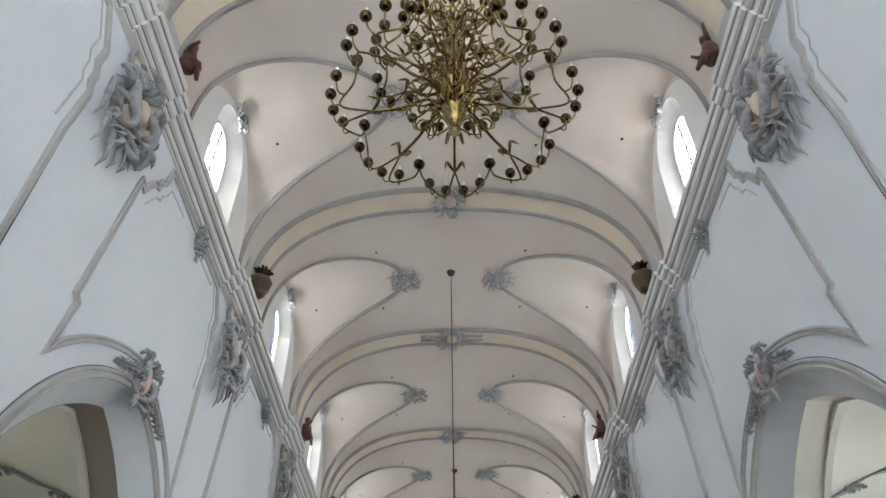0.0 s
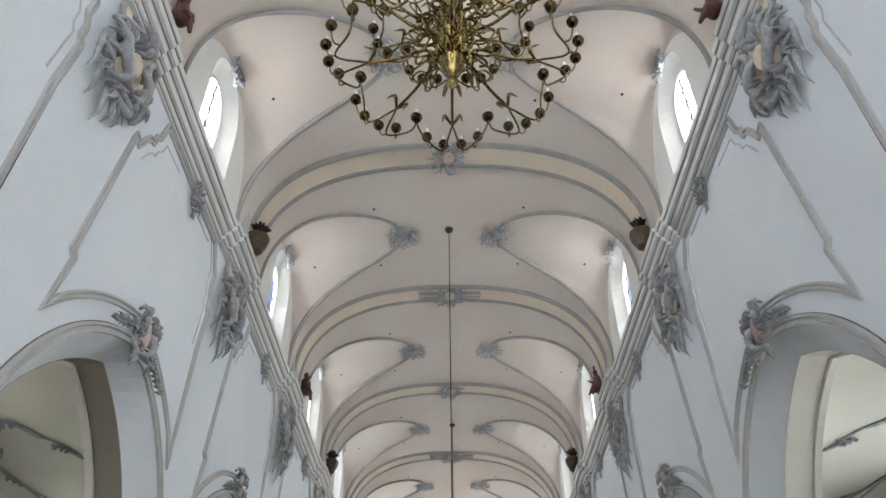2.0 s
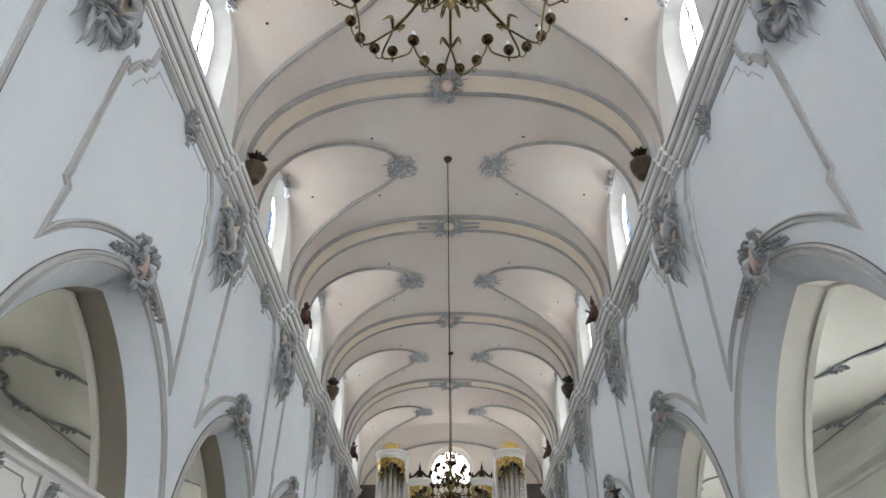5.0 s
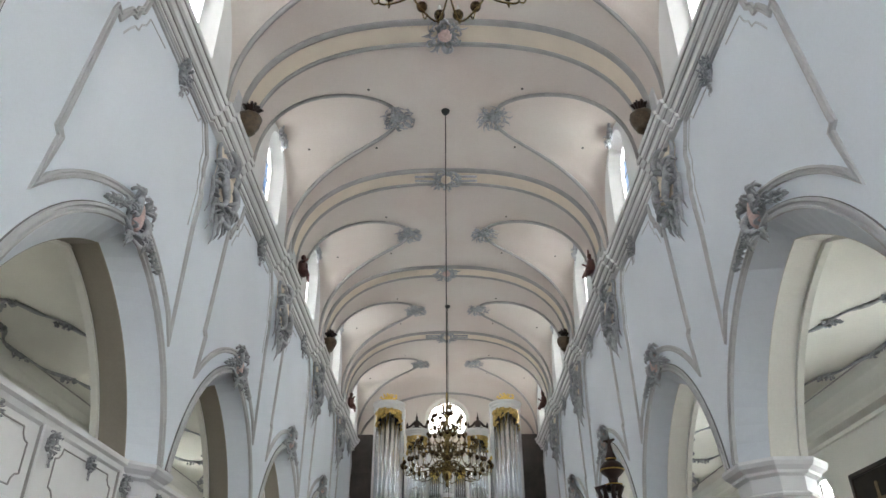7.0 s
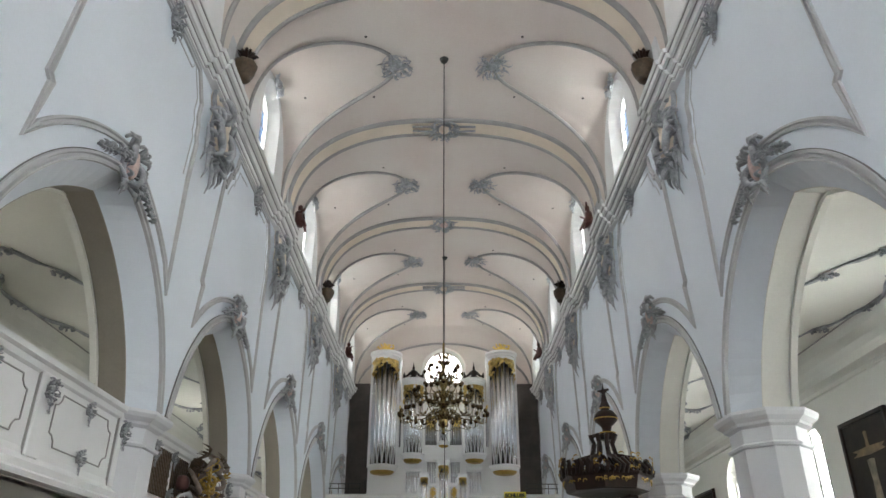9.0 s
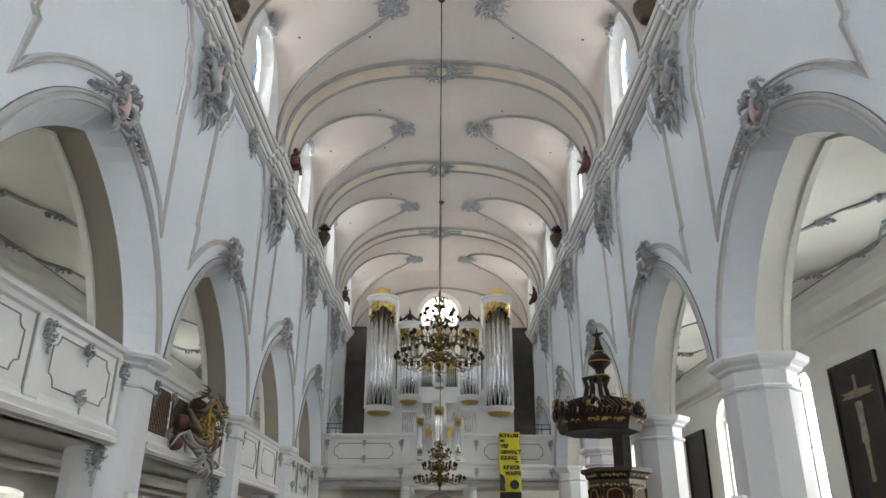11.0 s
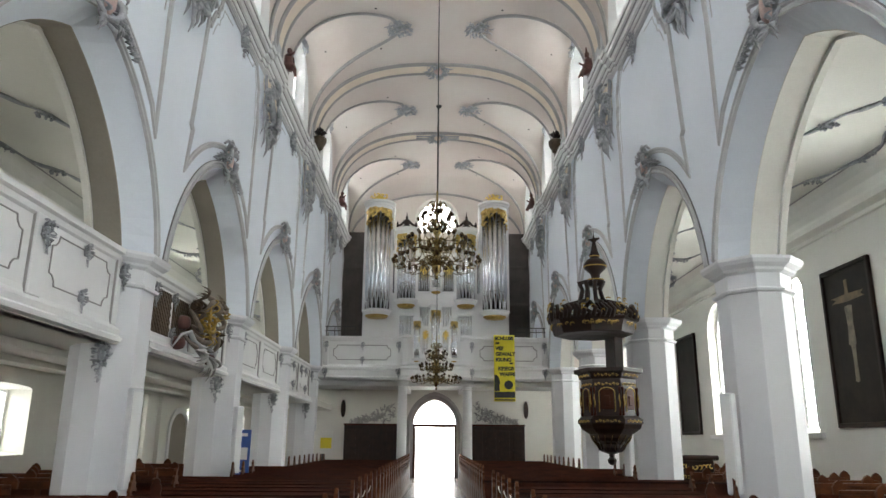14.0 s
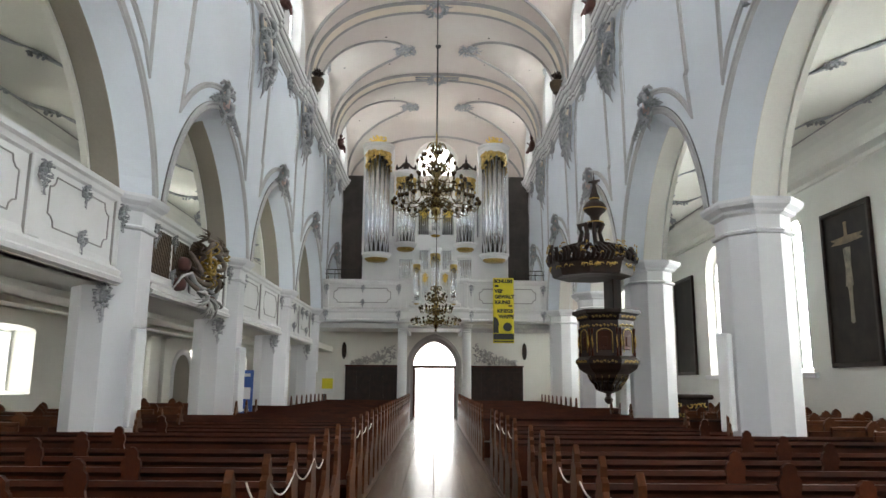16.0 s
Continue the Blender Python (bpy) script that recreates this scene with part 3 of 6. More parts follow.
def b_pilaster(e, sd, w, h):
    """An asymmetric rocaille: an ochre field showing at the top on one side and below on the other, C-scrolls, a shell rim, icicles."""
    s = 1 if sd % 2 else -1
    bm = bmesh.new()
    out = [(-0.42, 0.9), (-0.5, 0.55), (-0.34, 0.3), (-0.4, 0.0), (-0.22, -0.3), (0.1, -0.28), (0.3, -0.42), (0.52, -0.34), (0.66, -0.08), (0.56, 0.2), (0.62, 0.55), (0.3, 0.9)]
    loft(bm, [[(s * x * k, -d, z * k) for x, z in out] for k, d in ((1, 0.0), (1, 0.05), (0.96, 0.06))])
    part("field", bm, M["band"], e, "pale ochre field")
    rng = random.Random(sd)
    bm = bmesh.new()
    tube(bm, [(s * x, -0.055, z) for x, z in out], 0.042, 6)
    part("field_rim", bm, M["stucco"], e, smooth=True)
    for x, z, r, a0, turn, t in ((-0.02, 0.5, 0.3, 2.6, -3.9, 0.075), (0.02, 0.05, 0.44, 1.9, 3.5, 0.085), (0.08, -0.02, 0.4, -1.2, 3.3, 0.08), (-0.3, -0.3, 0.27, 2.4, -4.2, 0.06), (0.38, 0.3, 0.24, 0.2, 4.4, 0.055), (0.02, -0.5, 0.24, 1.2, -4.4, 0.06), (-0.36, 0.2, 0.2, 3.0, -4.2, 0.05), (0.3, -0.35, 0.18, -0.6, 4.2, 0.045)):
        bm = bmesh.new()
        scroll(bm, s * x, z, r, a0 if s > 0 else math.pi - a0, s * turn, t * 0.7, 0.14, 14)
        part("scroll", bm, M["stucco"], e, smooth=True)
    for x, z, a, spread, length, n in ((-0.3, 0.1, 2.9, 1.7, 0.36, 7), (0.3, -0.12, -0.5, 1.6, 0.34, 6), (-0.05, -0.42, -1.9, 1.7, 0.44, 8), (-0.34, -0.32, -2.5, 1.4, 0.38, 6), (0.05, 0.38, 1.5, 1.8, 0.32, 6)):
        bm = bmesh.new()
        fan(bm, rng, s * x, z, a if s > 0 else math.pi - a, spread, length * 1.0, n, 0.032, 0.09)
        part("shell_rim", bm, M["stucco"], e, smooth=True)
    for q, top, low in ((-0.46, -0.4, 1.02), (-0.22, -0.55, 1.16), (-0.04, -0.5, 0.98), (0.16, -0.45, 0.84), (-0.62, -0.1, 0.78)):
        bm = bmesh.new()
        tube(bm, [(s * q, -0.08, top), (s * (q - 0.03), -0.13, top - (low + top) * 0.4), (s * (q + 0.02), -0.1, top - (low + top) * 0.75), (s * q, -0.05, -low)], [0.026, 0.045, 0.026, 0.005], 6, 0.8)
        part("icicle", bm, M["stucco"], e, smooth=True)
    for i in range(12):
        a = rng.uniform(0, 6.28)
        bm = bmesh.new()
        leaf(bm, 0.3 * math.cos(a), 0.05 + 0.34 * math.sin(a), a + rng.uniform(-1, 1), rng.uniform(0.16, 0.28), 0.032, 0.13, rng.uniform(-1.4, 1.4))
        part("leaf", bm, M["stucco"], e, smooth=True)
    bm = bmesh.new()
    blob(bm, 0.02 * s, 0.1, 0.15, 0.2, 0.2)
    part("medallion", bm, M["band"], e, "pale ochre oval", smooth=True)


PIL = ornament("stucco_cartouche", "large grey rococo stucco cartouche under the cornice", "stucco ornament", "pier cartouches", (3, 8), 1.7, 1.75, b_pilaster)
place(PIL, [wall_pose(sg, W - 0.01, y + 0.22, 10.3) @ Matrix.Scale(1.1, 4) for y in RIB[1:-1] for sg in (-1, 1)])


def b_cluster(e, sd, w, h):
    """Over an arch: a pink shield among grey shell-work, a spray along the arch to one side and a drop at the other."""
    bm = bmesh.new()
    blob(bm, 0, 0.02, 0.16, 0.33, 0.2)
    part("shield", bm, M["pink"], e, "pink marbled shield", smooth=True)
    rng = random.Random(sd)
    bm = bmesh.new()
    blob(bm, 0, 0, 0.27, 0.42, 0.08)
    part("ground", bm, M["stucco"], e, smooth=True)
    for x, z, r, a0, turn, t, o in ((-0.05, 0.1, 0.3, 1.2, 3.6, 0.05, 0.16), (0.06, -0.05, 0.3, -1.9, 3.4, 0.055, 0.16), (0.24, 0.34, 0.15, 0.0, 4.4, 0.04, 0.13), (-0.24, 0.36, 0.14, 3.0, -4.4, 0.04, 0.13), (0.12, -0.42, 0.16, 1.0, -4.4, 0.04, 0.13), (-0.24, -0.32, 0.14, 2.2, 4.2, 0.036, 0.12)):
        bm = bmesh.new()
        scroll(bm, x, z, r, a0, turn, t, o, 12)
        part("scroll", bm, M["stucco"], e, smooth=True)
    for x, z, a, spread, length, n in ((0.22, 0.28, 0.75, 1.7, 0.3, 6), (-0.18, 0.3, 2.2, 1.8, 0.3, 6), (0.18, -0.3, -0.9, 1.3, 0.36, 5), (-0.16, -0.36, -2.1, 1.2, 0.38, 5), (0.2, 0.0, 0.0, 1.4, 0.24, 4), (-0.2, 0.0, 3.1, 1.4, 0.24, 4)):
        bm = bmesh.new()
        fan(bm, rng, x, z, a, spread, length, n, 0.034, 0.13)
        part("leaf_spray", bm, M["stucco"], e, smooth=True)
    for i in range(12):
        a = rng.uniform(0, 6.28)
        bm = bmesh.new()
        leaf(bm, 0.24 * math.cos(a), 0.36 * math.sin(a), a + rng.uniform(-1.2, 1.2), rng.uniform(0.14, 0.24), 0.032, 0.15, rng.uniform(-1.4, 1.4))
        part("leaf", bm, M["stucco"], e, smooth=True)
    for i in range(7):
        f = i / 6
        bm = bmesh.new()
        fan(bm, rng, -0.45 - 0.75 * f, -0.02 - 0.32 * f, rng.uniform(0, 6.3), 6.0, 0.16 * (1.2 - 0.6 * f), 4, 0.026, 0.1)
        part("rosette", bm, M["stucco"], e, smooth=True)
    for i in range(8):
        f = i / 7
        bm = bmesh.new()
        fan(bm, rng, 0.36 + 0.83 * f, -0.12 - 0.36 * f, -0.6, 5.0, 0.12 * (1.2 - 0.6 * f), 5, 0.03, 0.1)
        part("husk", bm, M["stucco"], e, smooth=True)


CLU = ornament("stucco_cluster", "grey rococo stucco cluster with pink shield over an arch", "stucco ornament", "arch clusters", (21,), 0.85, 1.1, b_cluster)
place(CLU, [wall_pose(-1, W - 0.02, m + 0.0, 7.58) @ Matrix.Scale(0.9, 4) for m in MID])


def mirrored(ob):
    """The same ornament seen in a mirror, as meshes of their own."""
    e = thing("stucco_cluster", ob["label"], ob["category"], None, ob["group"])
    for c in ob.children:
        me = c.data.copy()
        me.transform(Matrix.Diagonal((-1, 1, 1, 1)))
        me.flip_normals()
        o = new(c.name.split(".")[0], me)
        o.parent = e
        if c.get("label"):
            tagged(o, c["label"])
    return e


place([mirrored(CLU[0])], [wall_pose(1, W - 0.02, m + 0.0, 7.58) @ Matrix.Scale(0.9, 4) for m in MID])


def b_small(e, sd, w, h):
    bm = bmesh.new()
    rocaille(bm, sd, w, h, 14, 8, min(0.022, 0.065 * w), min(0.08, 0.25 * w), min(0.12, 0.25 * h))
    blob(bm, 0, 0, 0.25 * w, 0.25 * h, min(0.08, 0.3 * w))
    part("scrollwork", bm, M["stucco"], e, smooth=True)


FRI = ornament("stucco_sprig", "small grey stucco sprig below the cornice", "stucco ornament", "cornice sprigs", (31,), 0.5, 0.7, b_small)
place(FRI, [wall_pose(sg, W - 0.01, m + 0.45, 10.88) for m in MID for sg in (-1, 1)])
WIN = ornament("stucco_shell", "pale stucco shell over a clerestory window", "stucco ornament", "window shells", (37,), 0.8, 0.7, b_small)
place(WIN, [wall_pose(sg, XV - 0.04, m + 0.12, 14.16) for m in MID for sg in (-1, 1)])


def b_tip(e, sd, w, h):
    bm = bmesh.new()
    rocaille(bm, sd, w, h, 18, 11, 0.024, 0.06)
    blob(bm, 0, 0.0, 0.13, 0.13, 0.1)
    part("scrollwork", bm, M["stucco"], e, smooth=True)


TIP = ornament("vault_cartouche", "grey stucco cartouche at the tip of a lunette", "stucco ornament", "lunette cartouches", (41, 42), 0.95, 1.05, b_tip)
place(TIP, [on_ceiling(sg * 1.3, m, vault_z(1.3) - 0.02, 0) @ pose(0, 0, 0, 0, sg * 10, 0) for m in LUN for sg in (-1, 1)])


def b_boss(e, sd, w, h):
    bm = bmesh.new()
    rocaille(bm, sd, w, h, 18, 12, 0.026, 0.07)
    for q in (-1, 1) if sd % 2 == 0 else ():
        for dz in (-0.13, 0.13):
            tube(bm, [(q * 0.3, -0.03, dz), (q * 0.95, -0.02, dz * 0.8)], 0.035, 6)
    part("scrollwork", bm, M["stucco"], e, smooth=True)
    bm = bmesh.new()
    blob(bm, 0, 0, 0.17, 0.2, 0.12)
    part("shield", bm, M["pink"] if sd % 2 else M["band"], e, "painted oval shield", smooth=True)


BOS = ornament("vault_boss", "grey stucco boss with painted shield on a vault band", "stucco ornament", "vault bosses", (51, 54), 0.95, 1.1, b_boss)
place(BOS, [on_ceiling(0, y, ZC - 0.07, 0) for y in BANDS[1:]])

# vault ventilation holes: dark discs, the shade inside put into their colour
hole = None
for m in LUN:
    for sx in (-1, 1):
        for sy in (-1, 1):
            for x, dy in ((1.98, 1.2), (3.8, 0.73)):
                if dy < 1 and sy < 0:
                    continue
                z = vault_z(x) - 0.004 if dy > 1 else vault_z(x) + (lun_top(x) - vault_z(x)) * math.sqrt(1 - (dy / lun_half(x)) ** 2) ** 0.9 - 0.01
                if hole is None:
                    bm = bmesh.new()
                    lathe(bm, [(0.032, 0.004), (0.036, -0.012), (0.022, -0.012), (0.015, 0.0)], 10)
                    hole = part("vent_ring", bm, M["shade"])
                    tagged(hole, "small dark ventilation ring in the vault", "vent", "vault vents")
                    hole.matrix_basis = pose(sx * x, m + sy * dy, z)
                else:
                    copy_thing(hole, pose(sx * x, m + sy * dy, z))


# panel frames and archivolts on the arcade walls
def wall_line(bm, sg, m, pts, width, proud):
    """A profiled strip on the wall along (offset, z) points."""
    prof = ((-0.5, 0.0), (-0.46, 0.9), (-0.2, 1.0), (-0.08, 0.3), (0.15, 0.3), (0.24, 1.0), (0.46, 0.9), (0.5, 0.0))
    n = len(pts)
    rings = []
    for i, (a, z) in enumerate(pts):
        p, q = Vector(pts[max(0, i - 1)]), Vector(pts[min(n - 1, i + 1)])
        d0 = (Vector(pts[i]) - p)
        d1 = (q - Vector(pts[i]))
        d0 = d0.normalized() if d0.length > 1e-6 else d1.normalized()
        d1 = d1.normalized() if d1.length > 1e-6 else d0
        nn = (Vector((-d0.y, d0.x)) + Vector((-d1.y, d1.x))).normalized()
        k = 1 / max(0.5, nn.dot(Vector((-d1.y, d1.x))))
        rings.append([(sg * (W - proud * b + 0.005), m + a + nn.x * c * width * k, z + nn.y * c * width * k) for c, b in prof])
    loft(bm, rings)


# a wall panel's outline: the side nearer to the choir, then the side nearer to the organ, both from the foot up
PANEL_A = [(-2.36, 6.52), (-2.17, 7.36), (-2.27, 7.44), (-2.24, 7.58), (-1.9, 9.84), (-1.86, 9.96), (-1.74, 9.9), (-1.62, 10.12), (-1.5, 10.3), (-1.38, 10.34), (-1.34, 10.5), (-1.22, 10.62), (-1.12, 11.0)]
PANEL_B = [(2.2, 6.57), (2.24, 8.75), (2.34, 9.6), (2.27, 9.72), (2.28, 9.95), (2.2, 10.1), (2.24, 10.43), (1.88, 10.98)]
LOW = [(a, CAPZ + b) for a, b in ogive(3.3, 3.25, 0.72, 18)]
OUTER = ogive(2.92, 2.92, 0.617, 18)
for m in MID:
    for sg in (-1, 1):
        low = [p for p in LOW if -2.3 < p[0] < 2.12]
        path = [(0.0, 10.99)] + PANEL_B[::-1] + low + PANEL_A + [(0.0, 10.99)]
        bm = bmesh.new()
        wall_line(bm, sg, m, path, 0.12, 0.05)
        tagged(part("trim", bm, M["frame"]), "grey profiled stucco frame on the arcade wall", "moulding", "wall panel frames", "structure")
        # dark strips that paint the shadow at the frame's far and top edges
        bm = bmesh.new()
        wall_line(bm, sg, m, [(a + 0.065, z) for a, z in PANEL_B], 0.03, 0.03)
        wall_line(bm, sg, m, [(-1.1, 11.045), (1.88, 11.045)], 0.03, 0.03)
        tagged(part("trim", bm, M["line"]), "thin painted shadow line beside a wall panel frame", "moulding", "wall panel shadow lines", "structure")
        bm = bmesh.new()
        wall_line(bm, sg, m, [(a - 0.2, z - 0.02 if z > 10.8 else z) for a, z in PANEL_B[1:]] + [(1.55, 10.76), (0.7, 10.76)], 0.035, 0.014)
        wall_line(bm, sg, m, [(a + 0.19, z - 0.12) for a, z in PANEL_A[6:-1]] + [(-0.95, 10.72), (-0.3, 10.76)], 0.03, 0.012)
        tagged(part("trim", bm, M["frame"]), "thin raised line inside a wall panel", "moulding", "wall panel lines", "structure")
        bm = bmesh.new()
        mid = [((p[0] + q[0]) / 2, CAPZ + (p[1] + q[1]) / 2) for p, q in zip(OUTER, ogive(2.78, 2.76, 0.58, 18))]
        wall_line(bm, sg, m, mid, 0.15, 0.06)
        tagged(part("trim", bm, M["frame"]), "grey moulded archivolt round a pointed arcade arch", "archivolt", "archivolts", "structure")
        # dark strips that paint the shadow at both edges of the archivolt
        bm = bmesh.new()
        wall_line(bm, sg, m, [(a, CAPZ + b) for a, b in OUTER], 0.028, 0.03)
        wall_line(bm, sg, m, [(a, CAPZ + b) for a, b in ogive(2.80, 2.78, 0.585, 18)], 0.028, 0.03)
        tagged(part("trim", bm, M["line"]), "thin painted shadow lines along an arcade archivolt", "moulding", "archivolt lines", "structure")
# grey pilaster strips between cornice and vault
for y in RIB[:-1]:
    for sg in (-1, 1):
        bm = bmesh.new()
        box(bm, sg * (XV + 0.02), sg * (XV - 0.1), y - 0.62, y + 0.62, 11.64, 12.0, 0.02)
        box(bm, sg * (XV + 0.02), sg * (XV - 0.06), y - 0.5, y + 0.5, 12.0, 12.75, 0.02)
        tagged(part("trim", bm, M["frame"]), "pale grey impost block where a vault band springs", "impost", "vault imposts", "structure")


def b_basket(e, sd, w, h):
    bm = bmesh.new()
    prof = [(0.10, 0), (0.16, 0.05), (0.14, 0.09), (0.2, 0.16), (0.25, 0.3), (0.26, 0.42), (0.23, 0.46)]
    rings = [[(r * (1 + 0.05 * math.cos(8 * a + z * 40)) * math.cos(a), r * (1 + 0.05 * math.cos(8 * a + z * 40)) * math.sin(a), z) for a in [2 * math.pi * i / 32 for i in range(32)]] for r, z in prof]
    loft(bm, rings)
    part("basket_body", bm, M["bask"], e, "bronze-brown wicker body", smooth=True)
    bm = bmesh.new()
    rng = random.Random(5)
    for i in range(26):
        a, q = rng.uniform(0, 6.3), rng.uniform(0.3, 1.0)
        p = [(0.2 * q * math.cos(a) * f, 0.2 * q * math.sin(a) * f, 0.42 + 0.36 * (f - 0.45 * f * f * q)) for f in (0.3, 0.7, 1.1, 1.5)]
        tube(bm, p, [0.03, 0.05, 0.045, 0.01], 5, 0.5)
    part("foliage", bm, M["black"], e, "dark carved leaves", smooth=True)


BSK = ornament("flower_basket", "dark bronze flower basket standing on the cornice", "basket", "cornice baskets", (1,), 1, 1, b_basket)
place(BSK, [pose(sg * 4.22, RIB[k], 11.66) for k in (3, 5) for sg in (-1, 1)])


def build_putto(seed, at):
    """A carved cherub figure, kept to a plain draped shape, as one mesh."""
    rng = random.Random(seed)
    bm = bmesh.new()
    tube(bm, [(0, 0, 0.0), (0.05, 0, 0.12), (0.0, 0.05, 0.3), (0, 0, 0.48), (0.02, 0, 0.58)], [0.17, 0.19, 0.14, 0.13, 0.05], 8)
    tube(bm, [(0.02, 0, 0.56), (0.03, 0, 0.62), (0.03, 0, 0.72), (0.03, 0, 0.77)], [0.04, 0.085, 0.085, 0.03], 8)
    tube(bm, [(0, 0.1, 0.46), (0.1, 0.25, 0.55), (0.12, 0.32, 0.75 if seed % 2 else 0.4)], [0.05, 0.045, 0.03], 6)
    tube(bm, [(0, -0.1, 0.46), (0.12, -0.22, 0.4), (0.25, -0.25, 0.5)], [0.05, 0.045, 0.03], 6)
    tube(bm, [(0.05, 0.06, 0.1), (0.2, 0.1, 0.05), (0.24, 0.12, -0.2)], [0.09, 0.07, 0.04], 6)
    tube(bm, [(0.05, -0.06, 0.1), (0.2, -0.12, 0.1), (0.3, -0.14, -0.1)], [0.09, 0.07, 0.04], 6)
    ob = part("cherub_statue", bm, M["redwood"], smooth=True, at=at)
    return tagged(ob, "dark red-brown carved cherub sitting on the cornice", "statue", "cornice cherubs")


M["redwood"] = mat("red_brown_carving", (0.13, 0.05, 0.04), 0.5, var=0.35, scale=9, bump=0.1)
for i, (k, sg) in enumerate(((2, -1), (2, 1), (4, -1), (4, 1), (6, -1), (6, 1))):
    build_putto(i, pose(sg * 4.2, RIB[k] + 0.32, 11.68, 0, 0, 180 if sg > 0 else 0) @ Matrix.Scale(0.85, 4))


# stucco frames on the aisle ceilings
def aisle_stucco(sg, m):
    rng = random.Random(round(m * 10) + sg)
    bm = bmesh.new()
    e = thing("ceiling_frame", "grey-brown stucco scroll frame on the aisle ceiling", "stucco ornament", pose(sg * 7.35, m - 1.97, 7.10), "aisle ceiling frames")
    pts = []
    for i in range(73):
        a = 2 * math.pi * i / 72
        r = 1 + 0.08 * math.cos(4 * a) + 0.04 * math.cos(9 * a + 1)
        pts.append((0.88 * r * math.cos(a), 2.12 * r * math.sin(a), -0.005))
    tube(bm, pts, [0.042 + 0.016 * math.sin(i * 0.9) for i in range(73)], 6, 0.6)
    part("frame", bm, M["stucco"], e, smooth=True)
    for i in range(8):
        a = 2 * math.pi * i / 8
        r = 1 + 0.08 * math.cos(4 * a) + 0.04 * math.cos(9 * a + 1)
        bm = bmesh.new()
        rocaille(bm, rng.random(), 0.62 if i % 2 == 0 else 0.4, 0.26, 5, 3, 0.022, 0.04)
        part("scrollwork", bm, M["stucco"], e, smooth=True, at=on_ceiling(0.88 * r * math.cos(a), 2.12 * r * math.sin(a), -0.005, math.degrees(a) + 90))
    return e


for m in MID:
    for sg in (-1, 1):
        aisle_stucco(sg, m)


# ---- side gallery over the south aisle ----
GX = -5.05
bm = bmesh.new()
box(bm, -XA, GX + 0.05, Y0, Y1, 3.12, 3.36)
tagged(part("gallery_floor", bm, M["cream"]), "cream plastered underside of the side gallery", "gallery", kind="structure")
bm = bmesh.new()
for x in (-6.3, -7.6):
    box(bm, x - 0.09, x + 0.09, Y0, Y1, 3.0, 3.12, 0.01)
tagged(part("gallery_beam", bm, M["cream"]), "plastered beams under the side gallery", "beam", kind="structure")

SPRIG = ornament("stucco_sprig", "small grey stucco sprig on a gallery parapet", "stucco ornament", "parapet sprigs", (61,), 0.19, 0.29, b_small)
POSTO = ornament("stucco_bracket", "grey stucco bracket on a gallery post", "stucco ornament", "parapet brackets", (63,), 0.24, 0.36, b_small)
sprigs, brackets = [], []


def frame_line(bm, x, y0, y1, z0, z1, cut, width, proud, sgn=1):
    """A panel outline with rounded-in corners on a plane facing +x."""
    pts = []
    for cy, cz, a0 in ((y0, z0, 0), (y1, z0, 90), (y1, z1, 180), (y0, z1, 270)):
        arcp = [(cy + cut * math.cos(radians(a0 + q)), cz + cut * math.sin(radians(a0 + q))) for q in (90, 60, 30, 0)]
        pts += arcp
    pts.append(pts[0])
    for (ya, za), (yb, zb) in zip(pts, pts[1:]):
        tube(bm, [(x, ya, za), (x, yb, zb)], width, 5)


def parapet_bay(m, k):
    p = thing("gallery_parapet", "white panelled gallery parapet between two piers", "parapet", None, "gallery parapets")
    ya, yb = m - BAY / 2 + 0.62, m + BAY / 2 - 0.62
    bm = bmesh.new()
    prof = [(0.0, 3.12), (0.16, 3.14), (0.18, 3.2), (0.12, 3.24), (0.14, 3.32), (0.05, 3.38), (0.02, 3.42), (0.0, 3.5), (0.0, 4.4), (0.04, 4.43), (0.06, 4.5), (0.11, 4.53), (0.12, 4.6), (0.0, 4.62), (-0.16, 4.62), (-0.16, 3.12)]
    loft(bm, [[(GX + a, y, z) for a, z in prof] for y in (ya, yb)])
    part("body", bm, M["trim"], p)
    for a, b in ((ya + 0.16, m - 0.2), (m + 0.2, yb - 0.16)):
        bm = bmesh.new()
        frame_line(bm, GX + 0.01, a + 0.16, b - 0.16, 3.62, 4.3, 0.16, 0.011, 0.02)
        part("panel_frame", bm, M["grey"], p)
        if k not in (4,):
            c = (a + b) / 2
            sprigs.extend([pose(GX + 0.02, c, 4.28, 0, 0, 90), pose(GX + 0.02, c, 3.62, 0, 0, 90)])
    for c, w in ((m, 0.16), (ya + 0.07, 0.07), (yb - 0.07, 0.07)):
        bm = bmesh.new()
        box(bm, GX - 0.01, GX + 0.06, c - w, c + w, 3.4, 4.44, 0.012)
        part("post", bm, M["trim"], p)
        # grey strips that draw the shade along the post's edges
        for e in (-w, w):
            bm = bmesh.new()
            box(bm, GX - 0.01, GX + 0.035, c + e - 0.012, c + e + 0.012, 3.4, 4.42)
            part("shadow_bead", bm, M["grey"], p)
        if not (k == 4 and c == m):
            brackets.append(pose(GX + 0.07, c, 4.22, 0, 0, 90))
    return p


for k, m in enumerate(MID[:-1]):
    parapet_bay(m, k)
place(SPRIG, sprigs)
place(POSTO, brackets)
CORB = ornament("stucco_corbel", "dark grey carved stucco corbel under the gallery", "corbel", "gallery corbels", (67,), 0.3, 0.6, b_small)
place(CORB, [pose(-W - 0.42, y - 0.72, 2.95, 0, 0, 0) for y in RIB[1:-1]])

